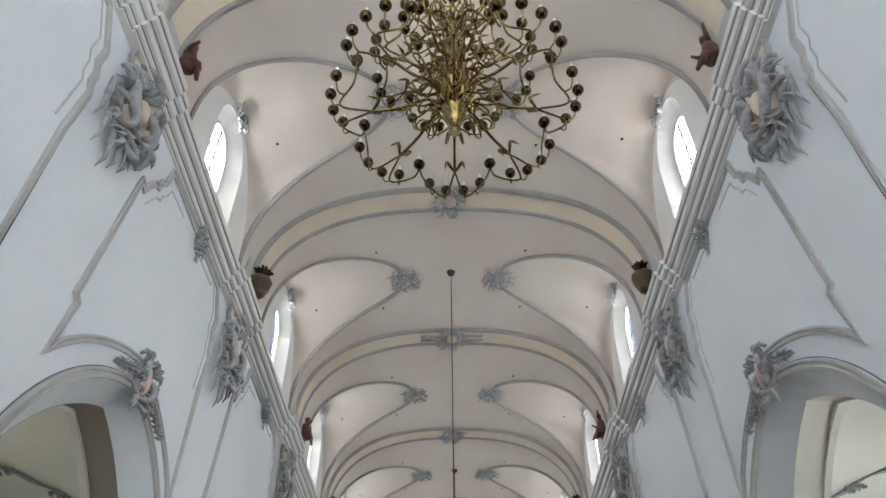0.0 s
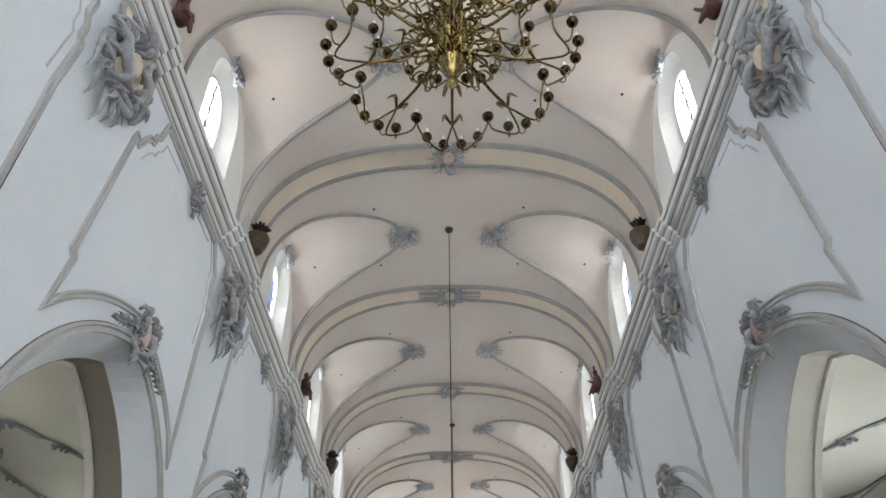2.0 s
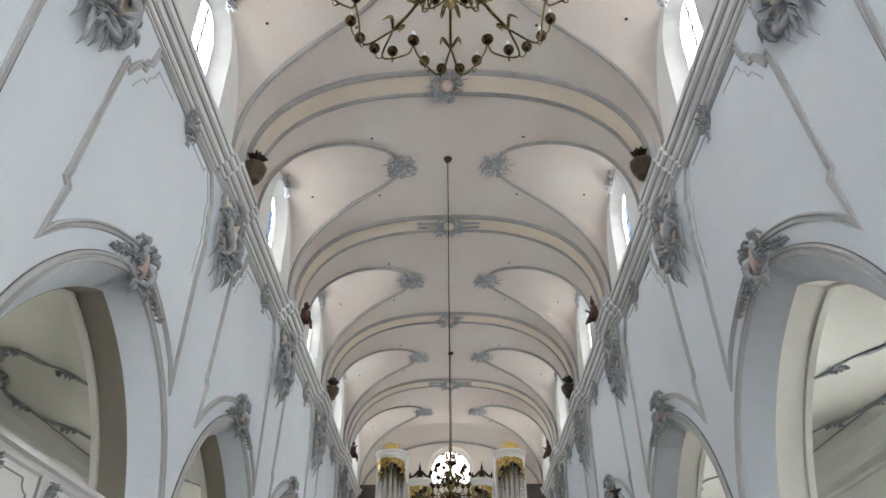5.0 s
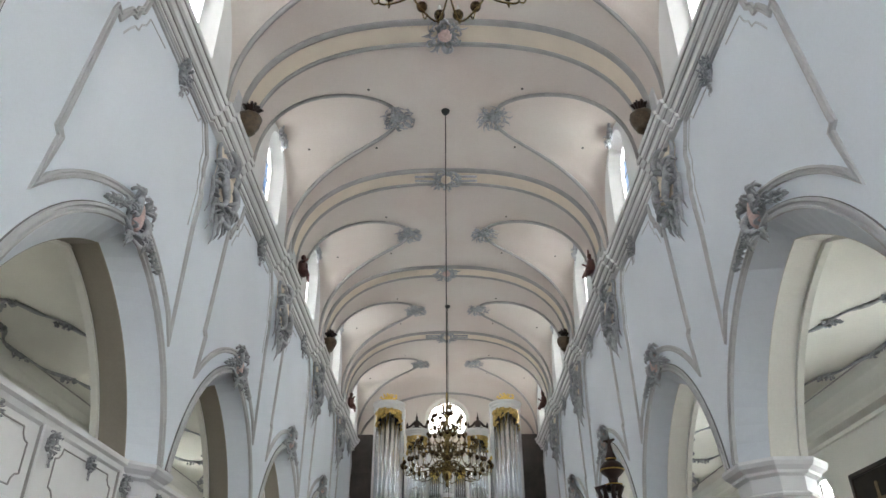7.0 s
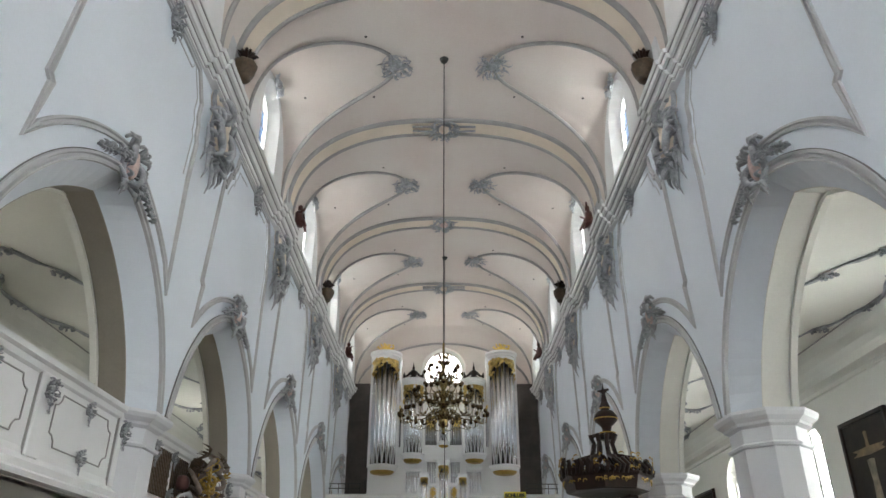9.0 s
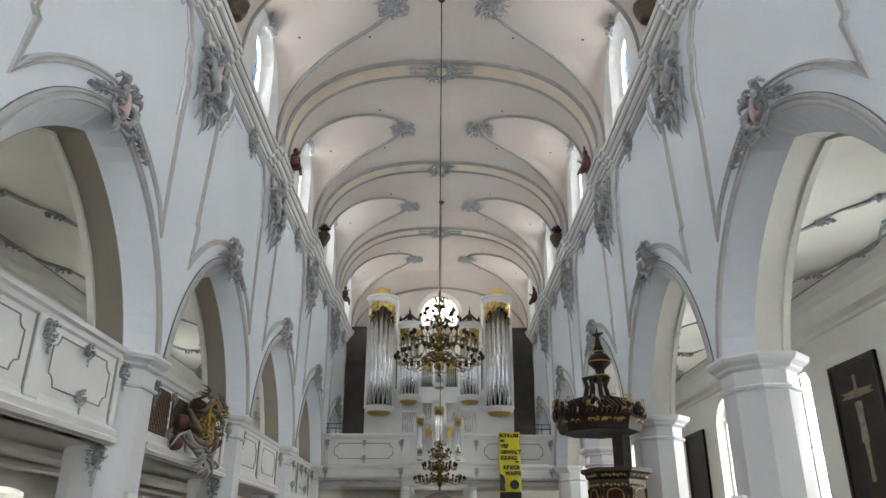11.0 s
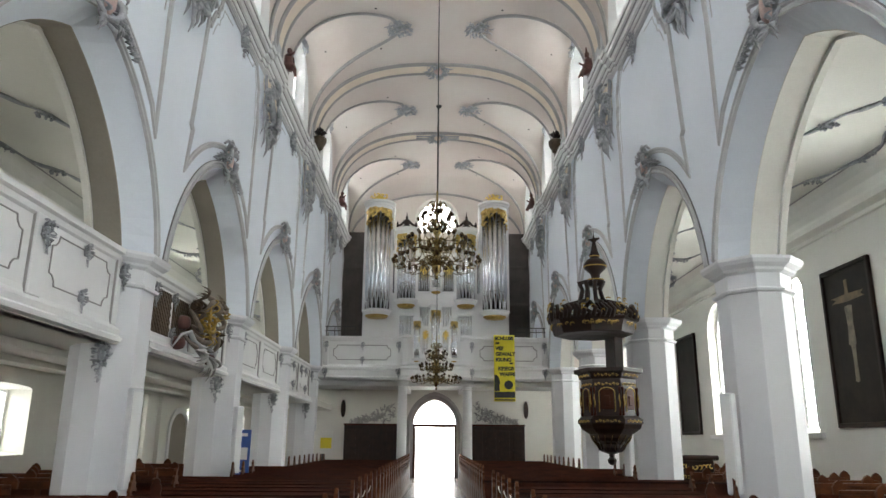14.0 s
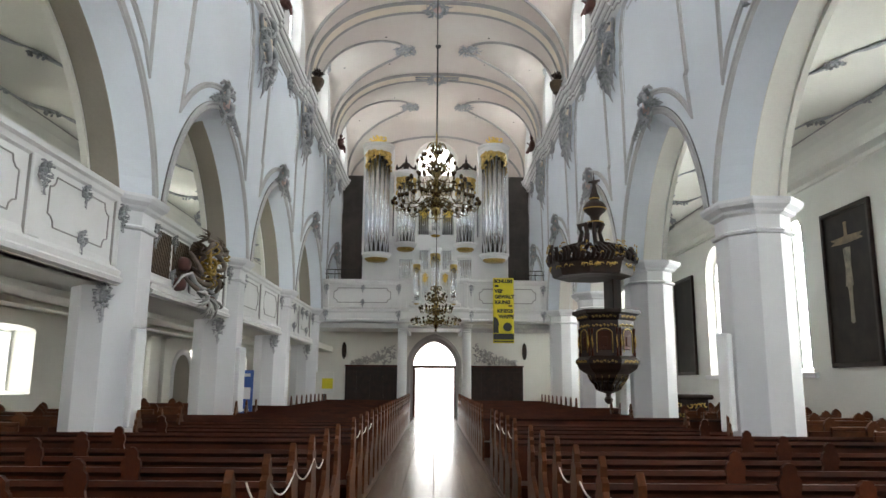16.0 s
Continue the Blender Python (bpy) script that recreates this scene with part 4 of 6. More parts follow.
# lattice windows and the carved coat of arms on the parapet of the second bay
LAT = mat("brown_lattice", (0.10, 0.06, 0.03), 0.5, var=0.3, scale=20)
for yc in (RIB[3] + 1.3, RIB[3] + 2.3):
    g = thing("lattice_panel", "brown and gold lattice panel in the gallery parapet", "lattice", None, "parapet lattices")
    bm = bmesh.new()
    box(bm, GX - 0.01, GX + 0.02, yc - 0.42, yc + 0.42, 3.55, 4.34, 0.005)
    part("backing", bm, LAT, g)
    bm = bmesh.new()
    for i in range(-6, 7):
        for q in (-1, 1):
            a, b = max(-0.42, i * 0.14 - 0.4), min(0.42, i * 0.14 + 0.4)
            if b > a:
                tube(bm, [(GX + 0.025, yc + a, 3.945 + q * (a - i * 0.14)), (GX + 0.025, yc + b, 3.945 + q * (b - i * 0.14))], 0.011, 4)
    part("lattice", bm, M["bask"], g)
M["oldgold"] = mat("dull_old_gilding", (0.55, 0.37, 0.10), 0.4, 0.85, var=0.5, scale=18, bump=0.3)
M["bronze"] = mat("brown_grey_carving", (0.24, 0.19, 0.15), 0.55, var=0.4, scale=7, bump=0.2)
coat = thing("coat_of_arms", "large carved and gilded coat of arms on the gallery front", "coat of arms", pose(GX + 0.1, 14.75, 3.9, 0, 0, 90) @ Matrix.Scale(1.1, 4))
rng = random.Random(71)
bm = bmesh.new()
blob(bm, 0.0, 0.1, 0.36, 0.42, 0.18)
part("shield", bm, M["bask"], coat, "dark bronze oval shield", smooth=True)
for k, (r, a0) in enumerate(((0.36, 0.4), (0.27, 2.4), (0.18, 4.0))):
    bm = bmesh.new()
    scroll(bm, 0.02, 0.1, r, a0, 5.2, 0.028, 0.26, 18)
    part("gilded_scroll", bm, M["oldgold"], coat, "gilded scroll", smooth=True)
for i in range(10):
    bm = bmesh.new()
    a = 2 * math.pi * i / 10
    leaf(bm, 0.2 * math.cos(a), 0.1 + 0.24 * math.sin(a), a + 0.7, 0.26, 0.022, 0.26, rng.uniform(-1, 1))
    part("gilded_leaf", bm, M["oldgold"], coat, "gilded leaf", smooth=True)
for x, z, r, a0, turn, t in ((0.0, 0.1, 0.5, 0.3, 3.1, 0.045), (0.02, 0.1, 0.5, 3.6, 2.9, 0.045), (0.38, 0.46, 0.2, 1.6, -4.4, 0.04), (0.8, 0.52, 0.17, 1.6, -4.6, 0.035), (0.62, 0.2, 0.24, 1.5, -3.6, 0.04), (-0.48, 0.0, 0.24, 1.9, 4.2, 0.036), (-0.72, -0.34, 0.18, 2.4, 4.4, 0.03), (0.66, -0.28, 0.22, 0.6, 4.2, 0.036)):
    bm = bmesh.new()
    scroll(bm, x, z, r, a0, turn, t, 0.24, 16)
    part("scroll", bm, M["bronze"], coat, "brown-grey carved scroll", smooth=True)
for x, z, a, spread, length, n in ((0.6, 0.46, 0.9, 1.8, 0.34, 6), (-0.3, 0.42, 2.0, 1.6, 0.3, 6), (0.58, -0.05, -0.4, 1.6, 0.34, 6), (-0.5, 0.2, 2.9, 1.6, 0.3, 6), (0.86, 0.3, 0.2, 1.5, 0.26, 5)):
    bm = bmesh.new()
    fan(bm, rng, x, z, a, spread, length, n, 0.026, 0.22)
    part("leaf_spray", bm, M["bask"] if n == 6 else M["oldgold"], coat, "dark carved leaves", smooth=True)
for pts in (((-1.2, -0.08, -0.5), (-1.05, -0.16, -0.28), (-0.8, -0.22, -0.2), (-0.6, -0.24, -0.34), (-0.3, -0.26, -0.4), (0.0, -0.28, -0.36)), ((0.9, -0.14, 0.2), (0.95, -0.2, -0.1), (0.9, -0.16, -0.4), (0.95, -0.1, -0.75)), ((0.1, -0.22, -0.34), (0.3, -0.28, -0.4), (0.5, -0.2, -0.36))):
    bm = bmesh.new()
    tube(bm, pts, [0.02] + [0.05] * (len(pts) - 2) + [0.02], 8, 0.5)
    part("drapery", bm, M["frame"], coat, "pale carved drapery", smooth=True)
for x, a, n in ((0.1, -2.3, 9), (0.45, -1.3, 6)):
    bm = bmesh.new()
    fan(bm, rng, x, -0.42, a, 1.3, 0.52, n, 0.034, 0.2)
    part("shell", bm, M["vine"], coat, "olive grey carved shell", smooth=True)
for x, z, r in ((-0.72, -0.02, 0.11), (-0.9, -0.4, 0.1), (0.82, -0.12, 0.1), (0.86, -0.5, 0.09)):
    bm = bmesh.new()
    blob(bm, x, z, r, r * 1.2, 0.18)
    part("carving", bm, M["redwood"], coat, "red-brown carving", smooth=True)

# ---- west gallery with the organ ----
GY = RIB[6]


def west_gallery():
    bm = bmesh.new()
    box(bm, -W - 0.9, W + 0.9, GY + 0.1, Y1, 4.12, 4.36)
    tagged(part("gallery_floor", bm, M["trim"]), "white underside of the organ gallery", "gallery", kind="structure")
    p = thing("organ_gallery_parapet", "white panelled parapet of the organ gallery", "parapet")
    prof = [(0.0, 4.1), (0.10, 4.12), (0.14, 4.2), (0.10, 4.26), (0.10, 4.5), (0.16, 4.54), (0.18, 4.62), (0.06, 4.68), (0.0, 4.74), (0.0, 5.68), (0.05, 5.7), (0.08, 5.78), (0.13, 5.8), (0.13, 5.87), (0.0, 5.9), (-0.2, 5.9), (-0.2, 4.1)]
    bm = bmesh.new()
    path = [(-W - 0.1, 0), (-1.42, 0), (-1.40, 0.35), (1.40, 0.35), (1.42, 0), (W + 0.1, 0)]
    loft(bm, [[(x, GY - a - d, z) for a, z in prof] for x, d in path])
    part("body", bm, M["trim"], p)
    for a, b in ((-4.4, -1.65), (1.65, 4.4)):
        bm = bmesh.new()
        pts = []
        for cx, cz, a0 in ((a + 0.2, 4.92, 0), (b - 0.2, 4.92, 90), (b - 0.2, 5.52, 180), (a + 0.2, 5.52, 270)):
            pts += [(cx + 0.15 * math.cos(radians(a0 + q)), GY - 0.01, cz + 0.15 * math.sin(radians(a0 + q))) for q in (90, 60, 30, 0)]
        for q, r in zip(pts, pts[1:] + pts[:1]):
            tube(bm, [q, r], 0.018, 5)
        part("panel_frame", bm, M["grey"], p)
    for x, d in ((-4.5, 0), (-1.5, 0), (1.5, 0), (4.5, 0), (-1.25, 0.35), (1.25, 0.35)):
        bm = bmesh.new()
        box(bm, x - 0.09, x + 0.09, GY - d - 0.07, GY - d + 0.02, 4.7, 5.72, 0.01)
        part("post", bm, M["trim"], p)
    for sg in (-1, 1):
        place([copy_thing(SPRIG[0], pose(0, 0, 0))], [pose(sg * 3.0, GY - 0.03, 5.52)])
        place([copy_thing(SPRIG[0], pose(0, 0, 0))], [pose(sg * 3.0, GY - 0.03, 4.92)])
        for x, d in ((4.5, 0.07), (1.5, 0.07)):
            place([copy_thing(POSTO[0], pose(0, 0, 0))], [pose(sg * x, GY - d, 5.5)])
            place([copy_thing(POSTO[0], pose(0, 0, 0))], [pose(sg * x, GY - 0.1, 4.42)])
        c = thing("column", "round white column under the organ gallery", "column", pose(sg * 1.35, GY + 0.7, 0), "gallery columns")
        bm = bmesh.new()
        lathe(bm, [(0.24, 0), (0.24, 0.2), (0.2, 0.26), (0.2, 2.0), (0.185, 3.75)], 20)
        part("shaft", bm, M["trim"], c, smooth=False)
        bm = bmesh.new()
        lathe(bm, [(0.185, 3.75), (0.22, 3.77), (0.19, 3.8), (0.2, 3.9), (0.26, 3.95), (0.27, 4.02), (0.3, 4.03), (0.3, 4.12)], 20)
        part("capital", bm, M["trim"], c)
    bm = bmesh.new()
    for sg in (-1, 1):
        box(bm, sg * 1.15, sg * 1.55, GY + 0.5, Y1, 3.92, 4.115, 0.02)
    box(bm, -W - 0.6, W + 0.6, GY + 0.55, GY + 0.85, 3.9, 4.112, 0.02)
    tagged(part("gallery_beam", bm, M["trim"]), "white moulded beams under the organ gallery", "beam", kind="structure")


west_gallery()

M["veil"] = mat("rich_gilding", (0.66, 0.47, 0.16), 0.38, 0.9, var=0.55, scale=9, bump=0.6, fine=30)
organ = thing("organ", "white and gilded church organ with tin pipes on the gallery", "organ", pose(0, 31.8, 0))
pipe_mesh = {}


def pipe(parent, x, y, z0, top, r):
    """A tin pipe with a tapered foot and a mouth, made once for each size."""
    key = (round(r, 3), round(top - z0, 1))
    if key not in pipe_mesh:
        h = key[1]
        foot = min(0.7, h * 0.22)
        bm = bmesh.new()
        lathe(bm, [(r * 0.25, 0), (r * 0.95, foot), (r, foot + 0.01), (r, h)], 10)
        box(bm, -r * 0.55, r * 0.55, -r * 1.12, -r * 0.7, foot + 0.02, foot + 0.12)
        pipe_mesh[key] = part("pipe", bm, M["pipe"], parent, smooth=False, at=pose(x, y, z0))
        for f in pipe_mesh[key].data.polygons:
            f.use_smooth = len(f.vertices) == 4
    else:
        same("pipe", pipe_mesh[key], parent, pose(x, y, z0))


def tower(parent, cx, cy, r, z0, z1, n, cap, gold_h, cor):
    """A rounded pipe tower: corbelled base, pipes in a half circle, gilded veil, crowning cornice."""
    bm = bmesh.new()
    lathe(bm, [(0.02, z0 - cor), (r * 0.6, z0 - cor + 0.03), (r * 0.84, z0 - cor * 0.72), (r * 0.86, z0 - cor * 0.6)], 20, cx, cy, math.pi, 2 * math.pi)
    part("corbel", bm, M["oldgold"], parent, "dull gilded corbel")
    bm = bmesh.new()
    lathe(bm, [(r * 0.86, z0 - cor * 0.6), (r * 0.95, z0 - cor * 0.55), (r * 1.02, z0 - cor * 0.25), (r * 1.12, z0 - cor * 0.2), (r * 1.12, z0 - 0.02), (r * 0.98, z0), (0.01, z0)], 20, cx, cy, math.pi, 2 * math.pi)
    part("base", bm, M["trim"], parent)
    # near-black box: the shade between the pipes is put into its colour
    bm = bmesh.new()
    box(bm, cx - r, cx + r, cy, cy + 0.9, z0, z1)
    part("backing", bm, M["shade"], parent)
    bm = bmesh.new()
    for q in (-1, 1):
        box(bm, cx + q * r - 0.06, cx + q * r + 0.06, cy - 0.06, cy + 0.95, z0 - 0.05, z1, 0.01)
        part("side_post", bm, M["trim"], parent)
        bm = bmesh.new()
    bm.free()
    bm = bmesh.new()
    lathe(bm, [(0.01, z1), (r * 0.98, z1), (r * 1.0, z1 + cap * 0.35), (r * 1.08, z1 + cap * 0.4), (r * 1.1, z1 + cap * 0.6), (r * 1.22, z1 + cap * 0.75), (r * 1.22, z1 + cap), (0.01, z1 + cap)], 20, cx, cy, math.pi, 2 * math.pi)
    box(bm, cx - r * 1.15, cx + r * 1.15, cy, cy + 0.95, z1, z1 + cap * 0.98)
    part("cornice", bm, M["trim"], parent)
    for i in range(n):
        a = math.pi + math.pi * (i + 0.5) / n
        mid = 1 - abs(2 * i / (n - 1) - 1)
        pr = r * 1.26 / n * (1.0 + 0.12 * mid)
        pipe(parent, cx + (r - pr - 0.03) * math.cos(a), cy + (r - pr - 0.03) * math.sin(a), z0, z1 - gold_h * (0.95 - 0.75 * mid), pr)
    bm = bmesh.new()
    rng = random.Random(int(cx * 100))
    for i in range(40):
        a = math.pi + math.pi * rng.uniform(0.04, 0.96)
        mid = 1 - abs(2 * (a - math.pi) / math.pi - 1)
        zz = z1 - rng.uniform(0.03, gold_h * (1.05 - 0.75 * mid))
        c, s = math.cos(a), math.sin(a)
        q = r * 0.1
        pts = []
        for j in range(7):
            b = rng.uniform(0, 0.4) + j * 0.75
            pts.append((cx + (r - 0.01) * c - q * math.cos(b) * s * (1 - j * 0.1), cy + (r - 0.01) * s + q * math.cos(b) * c * (1 - j * 0.1), zz + q * math.sin(b) * (1 - j * 0.1)))
        tube(bm, pts, [0.034 * r / 0.6 + 0.01] * 6 + [0.008], 5)
    rows = [[], []]
    for i in range(25):
        a = math.pi + math.pi * i / 24
        mid = 1 - abs(2 * i / 24 - 1)
        low = z1 - gold_h * (0.86 - 0.74 * mid ** 0.8) + 0.05 * math.sin(i * 2.1)
        for row, zz in zip(rows, (z1, low)):
            row.append((cx + (r - 0.015) * math.cos(a), cy + (r - 0.015) * math.sin(a), zz))
    loft(bm, rows, closed=False)
    part("veil", bm, M["veil"], parent, "gilded pierced carving", smooth=True)


def flat(parent, x0, x1, y, z0, z1, n, gold_h, frame_w=0.05):
    """A flat field of pipes in a white frame."""
    # near-black box for the shade behind this field's pipes
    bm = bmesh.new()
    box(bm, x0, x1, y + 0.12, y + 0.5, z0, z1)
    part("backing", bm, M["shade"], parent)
    bm = bmesh.new()
    box(bm, x0 - frame_w, x1 + frame_w, y - 0.05, y + 0.5, z1, z1 + 0.14, 0.02)
    box(bm, x0 - frame_w, x1 + frame_w, y - 0.05, y + 0.5, z0 - 0.12, z0, 0.02)
    part("frame", bm, M["trim"], parent)
    w = (x1 - x0) / n
    for i in range(n):
        pipe(parent, x0 + w * (i + 0.5), y + 0.05, z0, z1 - gold_h * 0.4, w * 0.36)
    if gold_h:
        bm = bmesh.new()
        rocaille(bm, x0 + z0, (x1 - x0) * 1.0, gold_h, 10, 8, 0.02, 0.06)
        part("veil", bm, M["gold"], parent, "gilded pierced carving", smooth=True, at=pose((x0 + x1) / 2, y - 0.02, z1 - gold_h * 0.5))


bm = bmesh.new()
box(bm, -3.25, 3.25, 0.05, 1.6, 4.36, 7.6, 0.02)
box(bm, -2.05, 2.05, 0.05, 1.6, 7.6, 8.1, 0.02)
part("lower_case", bm, M["trim"], organ)
bm = bmesh.new()
box(bm, -3.2, 3.2, 0.6, 1.7, 7.6, 10.1, 0.02)
part("upper_case", bm, M["trim"], organ)
for sg in (-1, 1):
    tower(organ, sg * 2.62, 0.0, 0.6, 7.3, 11.9, 7, 0.36, 0.95, 0.42)
    tower(organ, sg * 1.33, -0.05, 0.46, 7.78, 10.72, 7, 0.3, 0.8, 0.42)
    flat(organ, min(sg * 1.86, sg * 2.02) - 0.08, max(sg * 1.86, sg * 2.02) + 0.04, 0.12, 7.8, 9.95, 3, 0.5)
    flat(organ, min(sg * 0.3, sg * 0.8), max(sg * 0.3, sg * 0.8), 0.15, 8.2, 9.4, 6, 0.45)
    flat(organ, min(sg * 0.98, sg * 1.62), max(sg * 0.98, sg * 1.62), 0.0, 6.15, 7.1, 6, 0.0, 0.03)
    bm = bmesh.new()
    rocaille(bm, 81, 0.95, 0.4, 12, 8, 0.03, 0.06)
    part("crown", bm, M["gold"], organ, "gilded crest", smooth=True, at=pose(sg * 2.62, -0.35, 12.45))
    bm = bmesh.new()
    prof = [(0.02, 11.05), (0.3, 11.05), (0.26, 11.12), (0.1, 11.2), (0.16, 11.3), (0.12, 11.45), (0.05, 11.5), (0.06, 11.6), (0.03, 11.66), (0.0, 11.9)]
    lathe(bm, prof, 12, sg * 1.36, -0.1)
    for q in (-1, 1):
        scroll_pts = [(sg * 1.36 + q * (0.1 + 0.32 * f), -0.1, 11.42 - 0.32 * math.sin(f * 1.7) + 0.12 * f) for f in (0, 0.3, 0.6, 0.85, 1.0)]
        tube(bm, scroll_pts, [0.05, 0.055, 0.05, 0.045, 0.03], 6)
        lathe(bm, [(0.0, 11.12), (0.05, 11.14), (0.05, 11.28), (0.0, 11.42)], 8, sg * 1.36 + q * 0.42, -0.1)
    part("finial", bm, M["black"], organ, "dark carved openwork finial", smooth=True)
tower(organ, 0.0, 0.1, 0.24, 8.35, 9.6, 5, 0.15, 0.3, 0.3)
flat(organ, -0.72, 0.72, -0.02, 6.5, 7.45, 14, 0.0)

# small front organ in the parapet
pos = thing("front_organ", "small white organ case with gilded carving in the gallery front", "organ", pose(0, GY - 0.4, 0))
bm = bmesh.new()
box(bm, -0.98, 0.98, -0.1, 0.8, 4.75, 6.2, 0.02)
box(bm, -1.05, 1.05, -0.2, 0.8, 4.72, 4.86, 0.02)
part("case", bm, M["trim"], pos)
tower(pos, 0.0, -0.1, 0.22, 4.95, 6.9, 5, 0.25, 0.5, 0.3)
for sg in (-1, 1):
    tower(pos, sg * 0.76, -0.1, 0.17, 4.95, 6.45, 4, 0.16, 0.4, 0.2)
    flat(pos, min(sg * 0.28, sg * 0.54), max(sg * 0.28, sg * 0.54), -0.14, 5.05, 6.1, 4, 0.42, 0.03)
# dark panels put in for the shaded recesses beside the organ, and the rail
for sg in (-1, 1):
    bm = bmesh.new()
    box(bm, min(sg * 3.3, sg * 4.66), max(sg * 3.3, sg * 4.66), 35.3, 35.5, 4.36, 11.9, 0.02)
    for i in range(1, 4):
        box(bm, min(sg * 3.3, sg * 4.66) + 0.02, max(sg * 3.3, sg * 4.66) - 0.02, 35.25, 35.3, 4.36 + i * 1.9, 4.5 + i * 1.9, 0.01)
    tagged(part("organ_side_case", bm, M["case"]), "dark panel put in for the shaded recess beside the organ", "organ case", "organ side cases")
    bm = bmesh.new()
    for z in (6.12, 6.3):
        tube(bm, [(sg * 3.3, GY + 0.05, z), (sg * 4.6, GY + 0.05, z)], 0.016, 6)
    for x in (3.35, 3.8, 4.2, 4.55):
        tube(bm, [(sg * x, GY + 0.05, 5.88), (sg * x, GY + 0.05, 6.3)], 0.014, 6)
    tagged(part("guard_rail", bm, M["iron"]), "thin grey metal guard rail on the gallery parapet", "rail", "gallery rails")

# end wall: doorway, wainscot, stucco, plaques
door = tagged(new("door_1"), "open dark wooden church door with pointed fanlight", "door", kind="structure")
bm = bmesh.new()
rings = [[(a * k, Y1 - d, 0 if z == 0 else 2.42 + (z - 2.42) * k) for a, z in [(1.05, 0)] + [(a, 2.42 + b) for a, b in arch(1.05, 1.25, 0, 10)] + [(-1.05, 0)]] for k, d in ((1.3, 0.0), (1.28, 0.1), (1.16, 0.12), (1.1, 0.05), (1.0, 0.05), (1.0, -0.3))]
loft(bm, rings, closed=False)
part("surround", bm, M["grey"], door, "grey stone surround")
for sg in (-1, 1):
    bm = bmesh.new()
    box(bm, sg * 0.96, sg * 1.045, Y1 + 0.05, Y1 + 0.2, 0, 2.5, 0.01)
    part("jamb", bm, M["wood"], door)
bm = bmesh.new()
box(bm, -1.04, 1.04, Y1 + 0.05, Y1 + 0.2, 2.36, 2.5, 0.01)
part("transom", bm, M["wood"], door)
bm = bmesh.new()
box(bm, -0.98, -0.93, Y1 + 0.25, Y1 + 1.1, 0.02, 2.34, 0.01)
part("leaf", bm, M["wood"], door)
for sg in (-1, 1):
    w = thing("wainscot", "dark red-brown wooden wainscot on the end wall", "panelling", None, "end wall wainscots")
    a, b = sorted((sg * 1.75, sg * 4.35))
    bm = bmesh.new()
    box(bm, a, b, Y1 - 0.12, Y1 - 0.02, 0, 2.42, 0.01)
    part("board", bm, M["black"], w)
    bm = bmesh.new()
    box(bm, a - 0.03, b + 0.03, Y1 - 0.18, Y1 - 0.02, 2.42, 2.5, 0.01)
    part("top_rail", bm, M["wood"], w)
    for i in range(4):
        x = a + (b - a) * (i + 0.5) / 4
        bm = bmesh.new()
        box(bm, x - 0.24, x + 0.24, Y1 - 0.15, Y1 - 0.12, 0.9, 2.2, 0.012)
        part("panel", bm, M["black"], w)
    v = thing("wall_painting", "faded grey painted vine on the end wall", "mural", pose(sg * 3.0, Y1 - 0.012, 3.05), "end wall murals")
    bm = bmesh.new()
    rng = random.Random(91 + sg)
    for i in range(150):
        f = rng.random()
        x = -sg * 1.0 + sg * 2.0 * f
        z = -0.45 + (1 - f) ** 1.3 * 0.9 * rng.random()
        leaf(bm, x, z, rng.uniform(0, 6.3), 0.2, 0.035, 0.003, rng.uniform(-1, 1))
    part("vine", bm, M["vine"], v)
    bm = bmesh.new()
    lathe(bm, [(0.0, 0.03), (0.13, 0.025), (0.15, 0.0)], 16)
    pl = part("memorial_plaque", bm, M["black"], at=pose(sg * 4.45, Y1, 3.2, 90, 0, 0) @ Matrix.Diagonal((0.8, 2.8, 1, 1)))
    tagged(pl, "dark oval memorial plaque on the wall", "plaque", "oval plaques")


# ---- chandeliers ----
def bend(pts, k=5):
    """A smooth line through the points."""
    v = [Vector(p) for p in pts]
    v = [2 * v[0] - v[1]] + v + [2 * v[-1] - v[-2]]
    out = []
    for i in range(1, len(v) - 2):
        a, b, c, d = v[i - 1:i + 3]
        for j in range(k):
            f = j / k
            out.append(0.5 * (2 * b + (c - a) * f + (2 * a - 5 * b + 4 * c - d) * f * f + (3 * b - a - 3 * c + d) * f ** 3))
    return out + [v[-2]]


